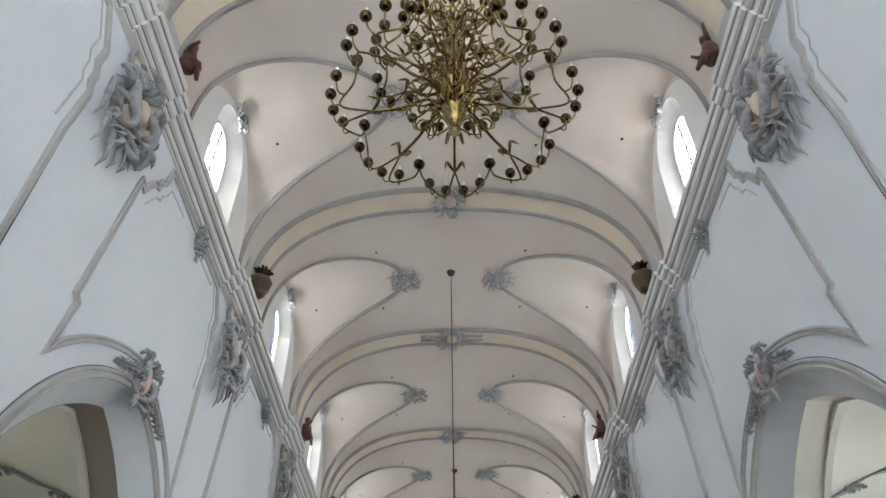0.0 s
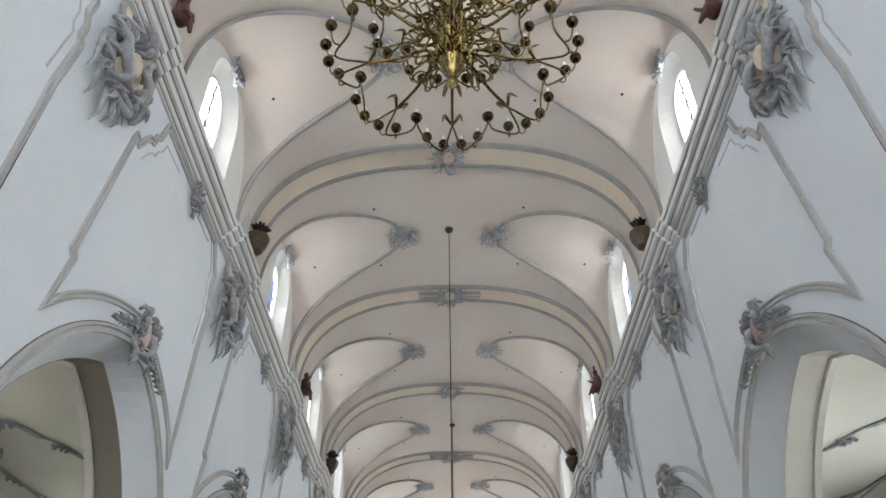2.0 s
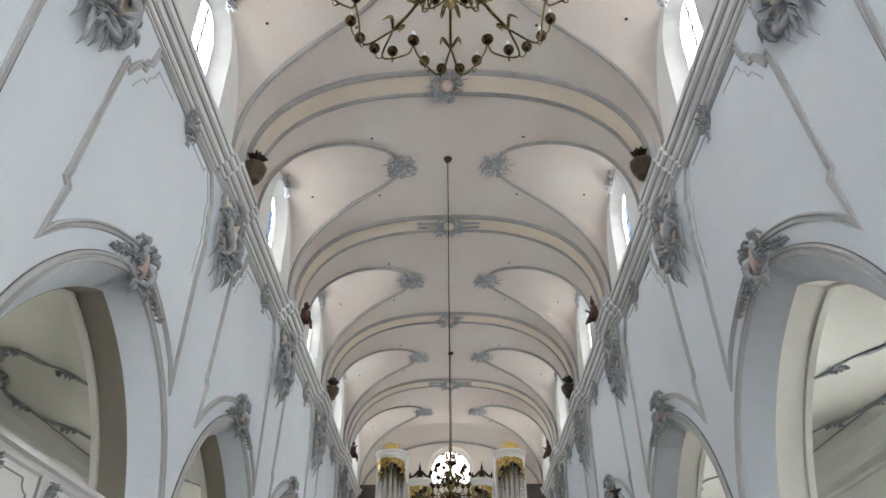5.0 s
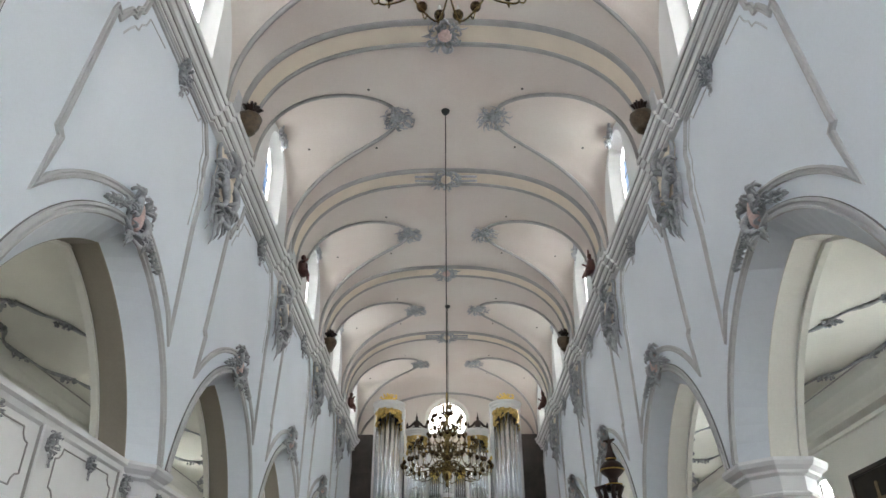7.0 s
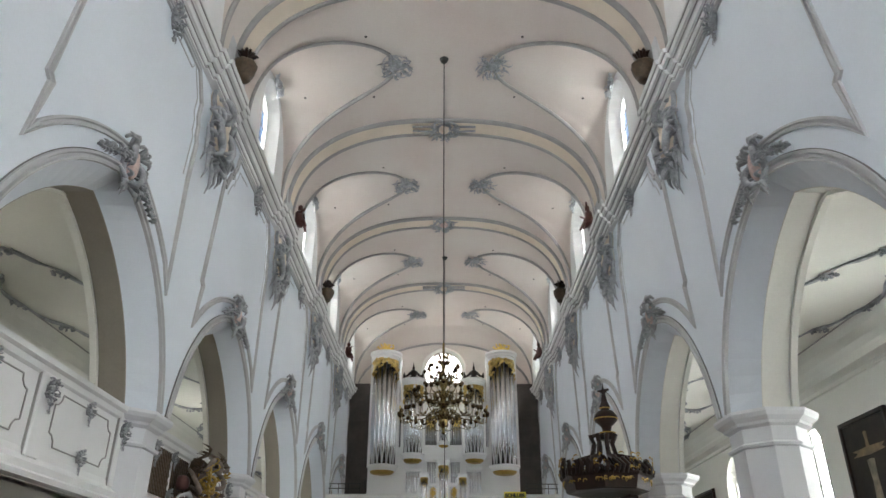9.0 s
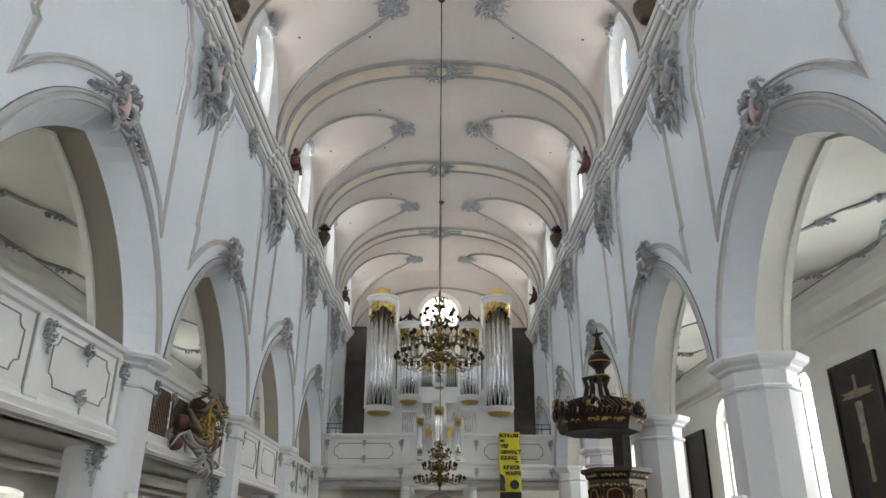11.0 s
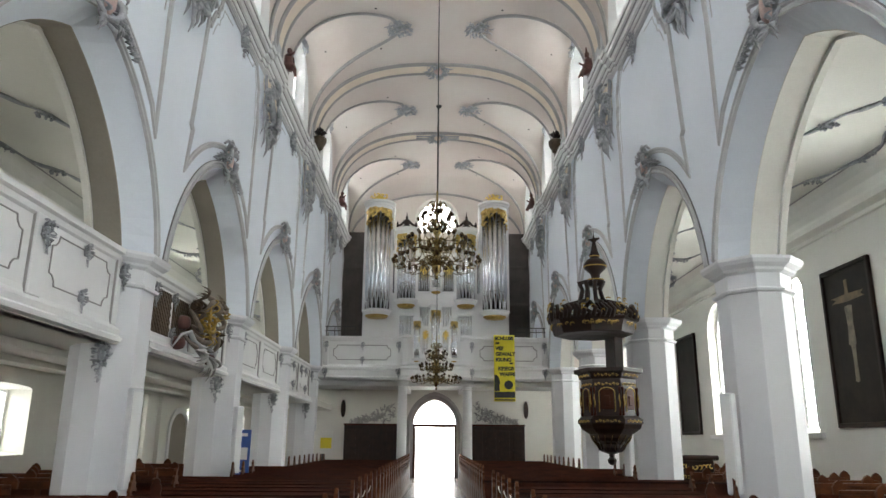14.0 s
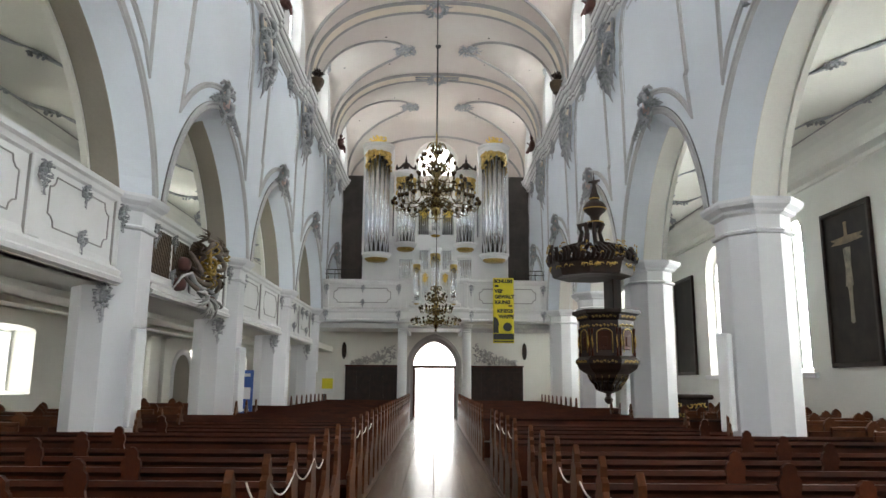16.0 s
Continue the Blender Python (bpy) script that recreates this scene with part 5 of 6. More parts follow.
def build_chandelier(at, drop):
    """Brass chandelier with three tiers of branched arms; drop: length of its rod up to the vault."""
    c = thing("chandelier", "large brass chandelier with many small candle lamps", "chandelier", at, "nave chandeliers")
    bm = bmesh.new()
    lathe(bm, [(0.0, 0.0), (0.03, 0.02), (0.045, 0.06), (0.02, 0.1), (0.06, 0.16), (0.10, 0.26), (0.11, 0.34), (0.09, 0.44), (0.05, 0.5), (0.08, 0.56), (0.13, 0.62), (0.13, 0.7), (0.06, 0.78), (0.045, 0.95), (0.09, 1.03), (0.1, 1.12), (0.05, 1.2), (0.035, 1.4), (0.07, 1.48), (0.05, 1.56), (0.025, 1.62), (0.025, 1.95), (0.012, 2.0)], 16)
    part("stem", bm, M["brass"], c, smooth=True)
    bm = bmesh.new()
    tube(bm, [(0, 0, 1.98), (0, 0, drop)], 0.014, 6)
    part("rod", bm, M["iron"], c)
    bm = bmesh.new()
    lathe(bm, [(0.0, drop - 0.12), (0.09, drop - 0.1), (0.12, drop - 0.02), (0.0, drop)], 14)
    part("ceiling_rose", bm, M["iron"], c, "dark round ceiling rose")
    cup, bulb, arms = None, None, {}
    rng = random.Random(7)
    for z0, n, r in ((0.42, 10, 0.26), (0.8, 10, 0.2), (1.2, 9, 0.17), (1.62, 9, 0.2)):
        bm = bmesh.new()
        for i in range(n):
            a = 2 * math.pi * i / n + z0
            p = [(0.05, 0, z0), (r * 0.6, 0.02, z0 + 0.1), (r, 0, z0 + 0.05), (r * 1.05, -0.02, z0 - 0.04), (r * 0.85, 0, z0 - 0.06)]
            tube(bm, bend([(x * math.cos(a) - y * math.sin(a), x * math.sin(a) + y * math.cos(a), z) for x, y, z in p], 3), 0.011, 5)
            p = [(0.06, 0, z0 - 0.12), (r * 0.5, 0, z0 - 0.1), (r * 0.75, 0, z0 + 0.02)]
            tube(bm, [(x * math.cos(a + 0.3), x * math.sin(a + 0.3), z) for x, y, z in p], [0.012, 0.03, 0.006], 6, 0.4)
        part("leafwork", bm, M["brass"], c, "ring of bright brass leaves", smooth=True)
    tiers = ((8, 0.36, 0.92, 0.46, 6, 0.0), (8, 0.72, 0.64, 0.92, 5, 22.5), (6, 1.14, 0.40, 1.36, 3, 10.0))
    for n, root, rad, tip, lamps, off in tiers:
        node, span = rad * 0.66, 0.40 if lamps > 3 else 0.42

        def spot(j):
            b = (j - (lamps - 1) / 2) / max(1, (lamps - 1) / 2)
            r = rad * (1.0 - 0.17 * abs(b) ** 3)
            return b, r * math.cos(b * span), r * math.sin(b * span), tip + 0.10 * abs(b) ** 2 - 0.04
        for k in range(n):
            rot = Matrix.Rotation(radians(off + 360 * k / n), 4, "Z")
            if root not in arms:
                bm = bmesh.new()
                tube(bm, bend([(0.08, 0, root), (0.2, 0, root + 0.08), (node * 0.65, 0, root - 0.02), (node, 0, tip - 0.16)]), 0.0125, 6)
                for q in (-1, 1):
                    tube(bm, bend([(0.14, 0, root + 0.03), (0.27, q * 0.05, root - 0.07), (0.36, q * 0.07, root + 0.0), (0.31, q * 0.05, root + 0.07), (0.25, q * 0.02, root + 0.03)], 4), 0.008, 5)
                    tube(bm, bend([(node, 0, tip - 0.16), (node - 0.05, q * 0.06, tip - 0.1), (node + 0.03, q * 0.08, tip - 0.08)], 3), [0.008, 0.012, 0.016, 0.016, 0.012, 0.008, 0.003], 5)
                    # the two branches of the fork, with a twig up to every lamp
                    ends = [spot(j) for j in range(lamps) if spot(j)[0] * q >= -0.01]
                    ends.sort(key=lambda e: abs(e[0]))
                    far = ends[-1]
                    main = bend([(node, 0, tip - 0.16), (rad * 0.9, far[2] * 0.3, tip - 0.2), (far[1] * 1.02, far[2] * 0.8, tip - 0.14), (far[1], far[2], far[3] - 0.04)], 6)
                    tube(bm, main, 0.0085, 5)
                    for e in ends[:-1]:
                        near = min(main, key=lambda p: (p - Vector((e[1], e[2], tip - 0.18))).length)
                        tube(bm, bend([near, ((near.x + e[1]) / 2 + 0.01, (near.y + e[2]) / 2, tip - 0.17), (e[1], e[2], e[3] - 0.04)], 4), 0.007, 5)
                arms[root] = part("arm", bm, M["brass"], c, smooth=True, at=rot)
            else:
                same("arm", arms[root], c, rot)
            for j in range(lamps):
                b, x, y, z = spot(j)
                at2 = rot @ pose(x, y, z)
                if cup is None:
                    bm = bmesh.new()
                    lathe(bm, [(0.0, -0.045), (0.018, -0.042), (0.035, -0.028), (0.044, -0.005), (0.043, 0.012), (0.034, 0.03), (0.015, 0.038), (0.012, 0.05), (0.0, 0.05)], 14)
                    cup = part("lamp_cup", bm, M["cup"], c, smooth=True, at=at2)
                    bm = bmesh.new()
                    lathe(bm, [(0.0, 0.05), (0.012, 0.05), (0.016, 0.075), (0.01, 0.1), (0.0, 0.12)], 8)
                    bulb = part("bulb", bm, M["bulb"], cup, "clear glass candle bulb", smooth=True)
                else:
                    o = same("lamp_cup", cup, c, at2)
                    same("bulb", bulb, o, Matrix.Identity(4))
    return c


M["bulb"] = mat("clear_bulb", (0.85, 0.85, 0.83), 0.08, var=0.05, bump=0)
build_chandelier(pose(0.04, MID[1] + 0.12, 5.80), ZC - 5.80)
build_chandelier(pose(0.0, MID[3], 4.98), ZC - 4.98)
build_chandelier(pose(0.04, MID[5], 3.51), ZC - 3.51)


# ---- pulpit ----
def poly(r, z, n=6, turn=0.5, cx=0.0, cy=0.0):
    return [(cx + r * math.cos(2 * math.pi * (i + turn) / n), cy + r * math.sin(2 * math.pi * (i + turn) / n), z) for i in range(n)]


pul = thing("pulpit", "dark carved wooden pulpit with gilding on a pier", "pulpit", pose(4.03, 17.05, 0, 0, 0, 12) @ Matrix.Diagonal((0.92, 0.92, 1, 1)))
bm = bmesh.new()
loft(bm, [poly(r, z) for r, z in ((0.02, 1.2), (0.09, 1.24), (0.11, 1.32), (0.06, 1.38), (0.07, 1.44), (0.26, 1.5), (0.31, 1.58), (0.28, 1.66), (0.31, 1.7), (0.42, 1.73), (0.5, 1.8), (0.52, 1.88), (0.6, 1.92), (0.72, 2.0), (0.76, 2.08))])
part("pendant", bm, M["black"], pul)
bm = bmesh.new()
loft(bm, [poly(r, z) for r, z in ((0.74, 2.08), (0.8, 2.12), (0.8, 2.2), (0.74, 2.24), (0.68, 2.28), (0.68, 3.1), (0.74, 3.14), (0.76, 3.22), (0.86, 3.26), (0.86, 3.34), (0.6, 3.34), (0.6, 2.3))])
part("body", bm, M["black"], pul)
for i in range(6):
    turn = Matrix.Rotation(2 * math.pi * (i + 1) / 6, 4, "Z") @ pose(0, 0, 0)
    for z, x in ((2.16, 0.70), (3.18, 0.66), (2.98, 0.60)):
        for j in range(7):
            bm = bmesh.new()
            y, q = (j - 3) * 0.088, 0.034
            tube(bm, [(x + 0.004, y + q * (1 - 0.11 * i) * math.cos(i * 0.8 + j % 2 * math.pi), z + q * (1 - 0.11 * i) * math.sin((i * 0.8) * (1 if j % 2 else -1))) for i in range(8)], [0.012] * 6 + [0.009, 0.004], 5)
            part("gilt_scroll", bm, M["oldgold"], pul, "gilded scroll of a frieze", smooth=True, at=turn)
    for y in (-0.3, 0.3):
        bm = bmesh.new()
        lathe(bm, [(0.03, 2.28), (0.036, 2.34), (0.022, 2.4), (0.026, 2.6), (0.02, 2.8), (0.036, 2.86), (0.03, 2.92)], 8, 0.61, y)
        part("colonnette", bm, M["wood"], pul, smooth=True, at=turn)
        bm = bmesh.new()
        tube(bm, [(0.64, y, 2.46), (0.645, y + 0.012, 2.56), (0.64, y - 0.01, 2.66), (0.64, y, 2.76)], [0.006, 0.02, 0.018, 0.005], 5)
        part("gilt_drop", bm, M["oldgold"], pul, "gilded drop", smooth=True, at=turn)
    bm = bmesh.new()
    tube(bm, [(0.625, -0.19, 2.36), (0.625, -0.19, 2.78)] + [(0.625, -0.19 * math.cos(math.pi * q / 8), 2.78 + 0.12 * math.sin(math.pi * q / 8)) for q in range(1, 8)] + [(0.625, 0.19, 2.78), (0.625, 0.19, 2.36)], 0.012, 5)
    part("gilt_arch", bm, M["oldgold"], pul, "gilded arch round a panel", smooth=True, at=turn)
    bm = bmesh.new()
    box(bm, 0.57, 0.615, -0.16, 0.16, 2.42, 2.86, 0.012)
    box(bm, 0.58, 0.635, -0.07, 0.07, 2.5, 2.72, 0.012)
    part("panel", bm, M["wood"], pul, at=turn)
bm = bmesh.new()
box(bm, 0.35, 0.6, 0.28, 0.85, 3.3, 4.2, 0.02)
part("back_board", bm, M["black"], pul)
for j in range(18):
    a = 2 * math.pi * j / 18
    bm = bmesh.new()
    tube(bm, [(0.3 * math.cos(a), 0.3 * math.sin(a), 1.52), (0.33 * math.cos(a), 0.33 * math.sin(a), 1.62), (0.45 * math.cos(a + 0.1), 0.45 * math.sin(a + 0.1), 1.74), (0.52 * math.cos(a + 0.15), 0.52 * math.sin(a + 0.15), 1.86)], [0.012, 0.022, 0.02, 0.006], 5)
    part("gilt_rib", bm, M["brass"], pul, "dull gilt rib", smooth=True)

can = thing("pulpit_canopy", "carved sounding board with gilded leaves above the pulpit", "canopy", pose(3.74, 17.1, 0, 0, 0, 8))
bm = bmesh.new()
loft(bm, [poly(r, z, 8) for r, z in ((0.3, 4.2), (0.88, 4.14), (0.93, 4.16), (0.95, 4.24), (1.01, 4.42), (1.06, 4.46), (1.06, 4.5), (0.9, 4.56), (0.5, 4.62), (0.1, 4.64))])
part("board", bm, M["black"], can)
bm = bmesh.new()
rng = random.Random(101)
for i in range(56):
    a = 2 * math.pi * i / 56
    r = 0.99 + rng.uniform(-0.05, 0.05)
    h = rng.uniform(0.14, 0.36) + (0.14 if i % 7 == 0 else 0)
    tube(bm, [(r * math.cos(a), r * math.sin(a), 4.46), (r * 1.03 * math.cos(a + 0.05), r * 1.03 * math.sin(a + 0.05), 4.46 + h * 0.5), (r * 0.95 * math.cos(a - 0.06), r * 0.95 * math.sin(a - 0.06), 4.46 + h), (r * 1.02 * math.cos(a - 0.08), r * 1.02 * math.sin(a - 0.08), 4.44 + h)], [0.05, 0.06, 0.045, 0.015], 5)
part("foliage_dark", bm, M["black"], can, "dark carved foliage", smooth=True)
bm = bmesh.new()
for i in range(170):
    a = rng.uniform(0, 2 * math.pi)
    r, z = (0.965, 4.32 + rng.uniform(-0.02, 0.02)) if i % 2 else (1.0, rng.uniform(4.52, 4.86))
    r += (z - 4.24) * 0.36 if i % 2 else 0.06
    q, d = rng.uniform(0.02, 0.05), rng.uniform(0.02, 0.06)
    tube(bm, [(r * math.cos(a + d * math.cos(t)), r * math.sin(a + d * math.cos(t)), z + q * math.sin(t)) for t in (0, 1, 2, 3, 4)], [0.005, 0.014, 0.016, 0.010, 0.004], 5)
tagged(part("gilding", bm, M["oldgold"], can, smooth=True), "small gilded leaves and scrolls round the rim", kind="stuff")
for i in range(8):
    a = 2 * math.pi * i / 8
    bm = bmesh.new()
    tube(bm, [(0.85 * math.cos(a), 0.85 * math.sin(a), 4.55), (0.6 * math.cos(a), 0.6 * math.sin(a), 4.85), (0.3 * math.cos(a), 0.3 * math.sin(a), 4.95), (0.22 * math.cos(a), 0.22 * math.sin(a), 5.25), (0.3 * math.cos(a), 0.3 * math.sin(a), 5.42), (0.18 * math.cos(a), 0.18 * math.sin(a), 5.45)], [0.08, 0.07, 0.06, 0.05, 0.06, 0.03], 6)
    part("volute", bm, M["black"], can, smooth=True)
bm = bmesh.new()
lathe(bm, [(0.2, 5.35), (0.24, 5.45), (0.1, 5.55), (0.12, 5.65), (0.26, 5.78), (0.28, 5.88), (0.2, 6.0), (0.1, 6.05), (0.13, 6.12), (0.08, 6.25), (0.04, 6.45), (0.09, 6.5), (0.02, 6.56), (0.0, 6.78)], 14, 0.12, 0.0)
tube(bm, [(-0.02, 0, 6.5), (0.26, 0, 6.56)], [0.02, 0.03], 6)
part("finial", bm, M["black"], can, "turned dark finial with gilt bands", smooth=True)
for z, r in ((5.83, 0.285), (6.09, 0.125), (5.5, 0.2)):
    bm = bmesh.new()
    lathe(bm, [(r - 0.02, z - 0.015), (r + 0.006, z - 0.01), (r + 0.006, z + 0.01), (r - 0.02, z + 0.015)], 14, 0.12, 0.0)
    part("gilt_band", bm, M["oldgold"], can, "gilded ring", smooth=True)


# ---- paintings, speakers, banner and boards ----
CANV = mat("dark_old_canvas", (0.026, 0.019, 0.014), 0.5, var=0.5, scale=2.5, bump=0.1, spec=0.15)
OCH = mat("dim_ochre_paint", (0.20, 0.13, 0.06), 0.45, var=0.4, scale=6, bump=0.1)
PALE = mat("dim_pale_paint", (0.26, 0.22, 0.15), 0.45, var=0.5, scale=6, bump=0.1)


def painting(yc, w, z0, z1, marks):
    p = thing("painting", "tall dark oil painting in a narrow brown frame", "painting", pose(XA - 0.06, yc, 0), "aisle paintings")
    bm = bmesh.new()
    box(bm, 0.0, 0.04, -w, w, z0, z1)
    part("canvas", bm, CANV, p)
    for a, b, c, d in ((-w - 0.05, -w + 0.05, z0, z1), (w - 0.05, w + 0.05, z0, z1), (-w - 0.05, w + 0.05, z0 - 0.05, z0 + 0.05), (-w - 0.05, w + 0.05, z1 - 0.05, z1 + 0.05)):
        bm = bmesh.new()
        box(bm, -0.04, 0.05, a, b, c, d, 0.015)
        part("frame", bm, M["black"], p)
    for (a, b, c, d, m) in marks:
        bm = bmesh.new()
        pts = [(a, c), (a + (b - a) * 0.1, (c + d) / 2), (a, d), ((a + b) / 2, d + 0.02), (b, d), (b - (b - a) * 0.15, (c + d) / 2), (b, c), ((a + b) / 2, c - 0.03)]
        loft(bm, [[(-0.001, y, z) for y, z in pts], [(-0.004, y, z) for y, z in pts]])
        part("brush_mark", bm, m, p)


painting(14.84, 0.86, 2.08, 5.33, ((-0.62, 0.6, 4.62, 4.74, OCH), (-0.07, 0.06, 4.76, 5.05, OCH), (-0.14, 0.14, 3.7, 4.5, PALE), (-0.09, 0.07, 2.95, 3.7, PALE)))
painting(24.9, 0.86, 2.02, 5.22, ())

spk = thing("column_speaker", "slim white column loudspeaker on a pier", "loudspeaker", pose(W - 0.08, RIB[3] - 0.46, 0.95, 0, 0, -45), "column loudspeakers")
bm = bmesh.new()
box(bm, -0.09, 0.09, -0.2, 0.0, 0, 1.5, 0.02)
part("body", bm, M["pier"], spk)
bm = bmesh.new()
box(bm, -0.075, 0.075, -0.206, -0.2, 0.06, 1.44)
part("grille", bm, M["trim"], spk)
copy_thing(spk, pose(W - 0.08, RIB[4] - 0.46, 0.95, 0, 0, -45))
copy_thing(spk, pose(-W - 0.0, RIB[3] - 0.46, 0.95, 0, 0, 45))
copy_thing(spk, pose(-W - 0.0, RIB[4] - 0.46, 0.95, 0, 0, 45))

YEL = mat("yellow_banner", (0.78, 0.66, 0.03), 0.6, var=0.08, scale=3, bump=0.05)
INK = mat("black_print", (0.015, 0.015, 0.015), 0.6, var=0.2, bump=0)
ban = thing("banner", "yellow hanging cloth banner with black lettering", "banner", pose(2.83, GY - 0.22, 0))
bm = bmesh.new()
rows = []
for i in range(13):
    z = 5.96 - 2.69 * i / 12
    rows.append([(-0.43 + 0.86 * j / 8, 0.02 * math.sin(i * 0.7 + j * 0.4) * (i / 12), z) for j in range(9)])
loft(bm, rows, closed=False)
cloth = part("cloth", bm, YEL, ban, smooth=True)
cloth.modifiers.new("thick", "SOLIDIFY").thickness = 0.006


def words(text, x, z, size, material, parent):
    cu = bpy.data.curves.new("lettering", "FONT")
    cu.body, cu.size, cu.extrude, cu.offset = text, size, 0.001, 0.012
    tmp = bpy.data.objects.new("lettering", cu)
    scene.collection.objects.link(tmp)
    me = bpy.data.meshes.new_from_object(tmp)
    bpy.data.objects.remove(tmp)
    me.materials.clear()
    me.materials.append(material)
    o = new("lettering", me)
    o.parent, o.matrix_basis = parent, pose(x, -0.03, z, 90, 0, 0)


for txt, x, z, sz in (("SCHLUSS", -0.39, 5.76, 0.19), ("VER", -0.36, 5.34, 0.2), ("GEWALT", -0.36, 5.11, 0.2), ("IGUNG", -0.36, 4.88, 0.2), ("KRIEGS", -0.26, 4.52, 0.2), ("WAFFE", -0.2, 4.29, 0.2)):
    words(txt, x, z, sz, INK, ban)
for x0, x1, z0, z1, m in ((-0.36, -0.2, 5.58, 5.66, INK), (0.2, 0.36, 4.77, 4.83, INK), (-0.42, 0.42, 3.42, 3.66, INK), (-0.4, 0.4, 3.31, 3.36, INK)):
    bm = bmesh.new()
    box(bm, x0, x1, -0.034, -0.03, z0, z1)
    part("print_bar", bm, m, ban)
bm = bmesh.new()
lathe(bm, [(0.0, 0.004), (0.18, 0.004), (0.18, 0.0)], 20)
part("print_disc", bm, INK, ban, at=pose(0.16, -0.03, 3.93, 90, 0, 0))
bm = bmesh.new()
loft(bm, [[(x, y, z) for x, z in ((-0.42, 3.68), (-0.2, 3.68), (-0.22, 3.9), (-0.19, 4.05), (-0.24, 4.25), (-0.34, 4.33), (-0.42, 4.34))] for y in (-0.03, -0.034)])
part("print_shape", bm, INK, ban)
words("ONLINE", -0.2, 3.47, 0.15, YEL, ban)

BLUE = mat("blue_board", (0.05, 0.12, 0.42), 0.5, var=0.15, scale=4)
inf = thing("information_board", "blue standing information board in the aisle", "notice board", pose(-5.05, 19.5, 0.2))
bm = bmesh.new()
box(bm, -0.28, 0.28, -0.02, 0.02, 0.5, 1.75, 0.006)
part("board", bm, BLUE, inf)
for x in (-0.25, 0.25):
    bm = bmesh.new()
    tube(bm, [(x, 0.03, -0.2), (x, 0.03, 1.75)], 0.015, 6)
    part("leg", bm, M["iron"], inf)
for x0, x1, z0, z1 in ((-0.2, 0.2, 1.58, 1.66), (-0.22, 0.0, 1.0, 1.3), (0.02, 0.22, 1.0, 1.3), (-0.2, 0.2, 0.7, 0.74)):
    bm = bmesh.new()
    box(bm, x0, x1, -0.026, -0.02, z0, z1)
    part("print_bar", bm, M["trim"], inf)
sig = thing("sign_board", "small white and yellow standing sign", "sign", pose(-4.3, 29.0, 0))
bm = bmesh.new()
box(bm, -0.35, 0.35, -0.02, 0.02, 1.2, 2.05, 0.006)
part("board", bm, M["cream"], sig)
bm = bmesh.new()
box(bm, -0.1, 0.33, -0.027, -0.02, 1.4, 1.8)
part("print_bar", bm, YEL, sig)
bm = bmesh.new()
box(bm, -0.03, 0.03, -0.03, 0.03, 0, 1.2)
part("leg", bm, M["iron"], sig)


# ---- pews ----
def build_pew(length, at, inner):
    """A bench: seat, back, book rest, ends with carved finials, uprights between. It runs from x = 0 to length; inner: the aisle's end."""
    p = thing("pew", "dark red-brown wooden church pew with carved finials", "pew", at, "pews")
    bm = bmesh.new()
    box(bm, 0.02, length - 0.02, -0.46, -0.02, 0.42, 0.455, 0.006)
    part("seat", bm, M["wood"], p)
    bm = bmesh.new()
    loft(bm, [[(x, y, z) for y, z in ((0.0, 0.1), (0.03, 0.1), (0.07, 0.86), (0.10, 0.9), (0.1, 0.94), (-0.02, 0.95), (-0.03, 0.91), (0.04, 0.87))] for x in (0.02, length - 0.02)])
    part("backrest", bm, M["wood"], p)
    bm = bmesh.new()
    box(bm, 0.02, length - 0.02, 0.05, 0.25, 0.76, 0.785, 0.006)
    part("book_rest", bm, M["wood"], p)
    bm = bmesh.new()
    box(bm, 0.02, length - 0.02, 0.24, 0.4, 0.12, 0.145, 0.006)
    part("kneeler", bm, M["wood"], p)
    for x in (0.0, length):
        bm = bmesh.new()
        out = [(-0.5, 0), (0.2, 0), (0.19, 0.25), (0.12, 0.4), (0.16, 0.55), (0.15, 0.8), (0.12, 0.9), (0.14, 0.97), (0.09, 1.02), (0.10, 1.07), (0.05, 1.1), (0.045, 1.16), (0.0, 1.22), (-0.045, 1.16), (-0.04, 1.1), (-0.09, 1.07), (-0.08, 1.02), (-0.13, 0.95), (-0.1, 0.85), (-0.16, 0.72), (-0.34, 0.62), (-0.48, 0.56), (-0.44, 0.3)]
        loft(bm, [[(x + d, y * k, z if k == 1 else z * 0.995) for y, z in out] for d, k in ((-0.022, 0.97), (-0.016, 1), (0.016, 1), (0.022, 0.97))])
        part("pew_end", bm, M["woodl"], p)
    for x in inner:
        bm = bmesh.new()
        out = [(-0.07, 0.7), (0.07, 0.7), (0.075, 0.92), (0.06, 0.98), (0.075, 1.03), (0.065, 1.08), (0.045, 1.1), (0.045, 1.14), (0.015, 1.17), (-0.015, 1.17), (-0.045, 1.14), (-0.045, 1.1), (-0.065, 1.08), (-0.075, 1.03), (-0.06, 0.98), (-0.075, 0.92)]
        loft(bm, [[(x + a, y, z) for a, z in out] for y in (0.105, 0.14)])
        part("upright", bm, M["wood"], p)
    return p


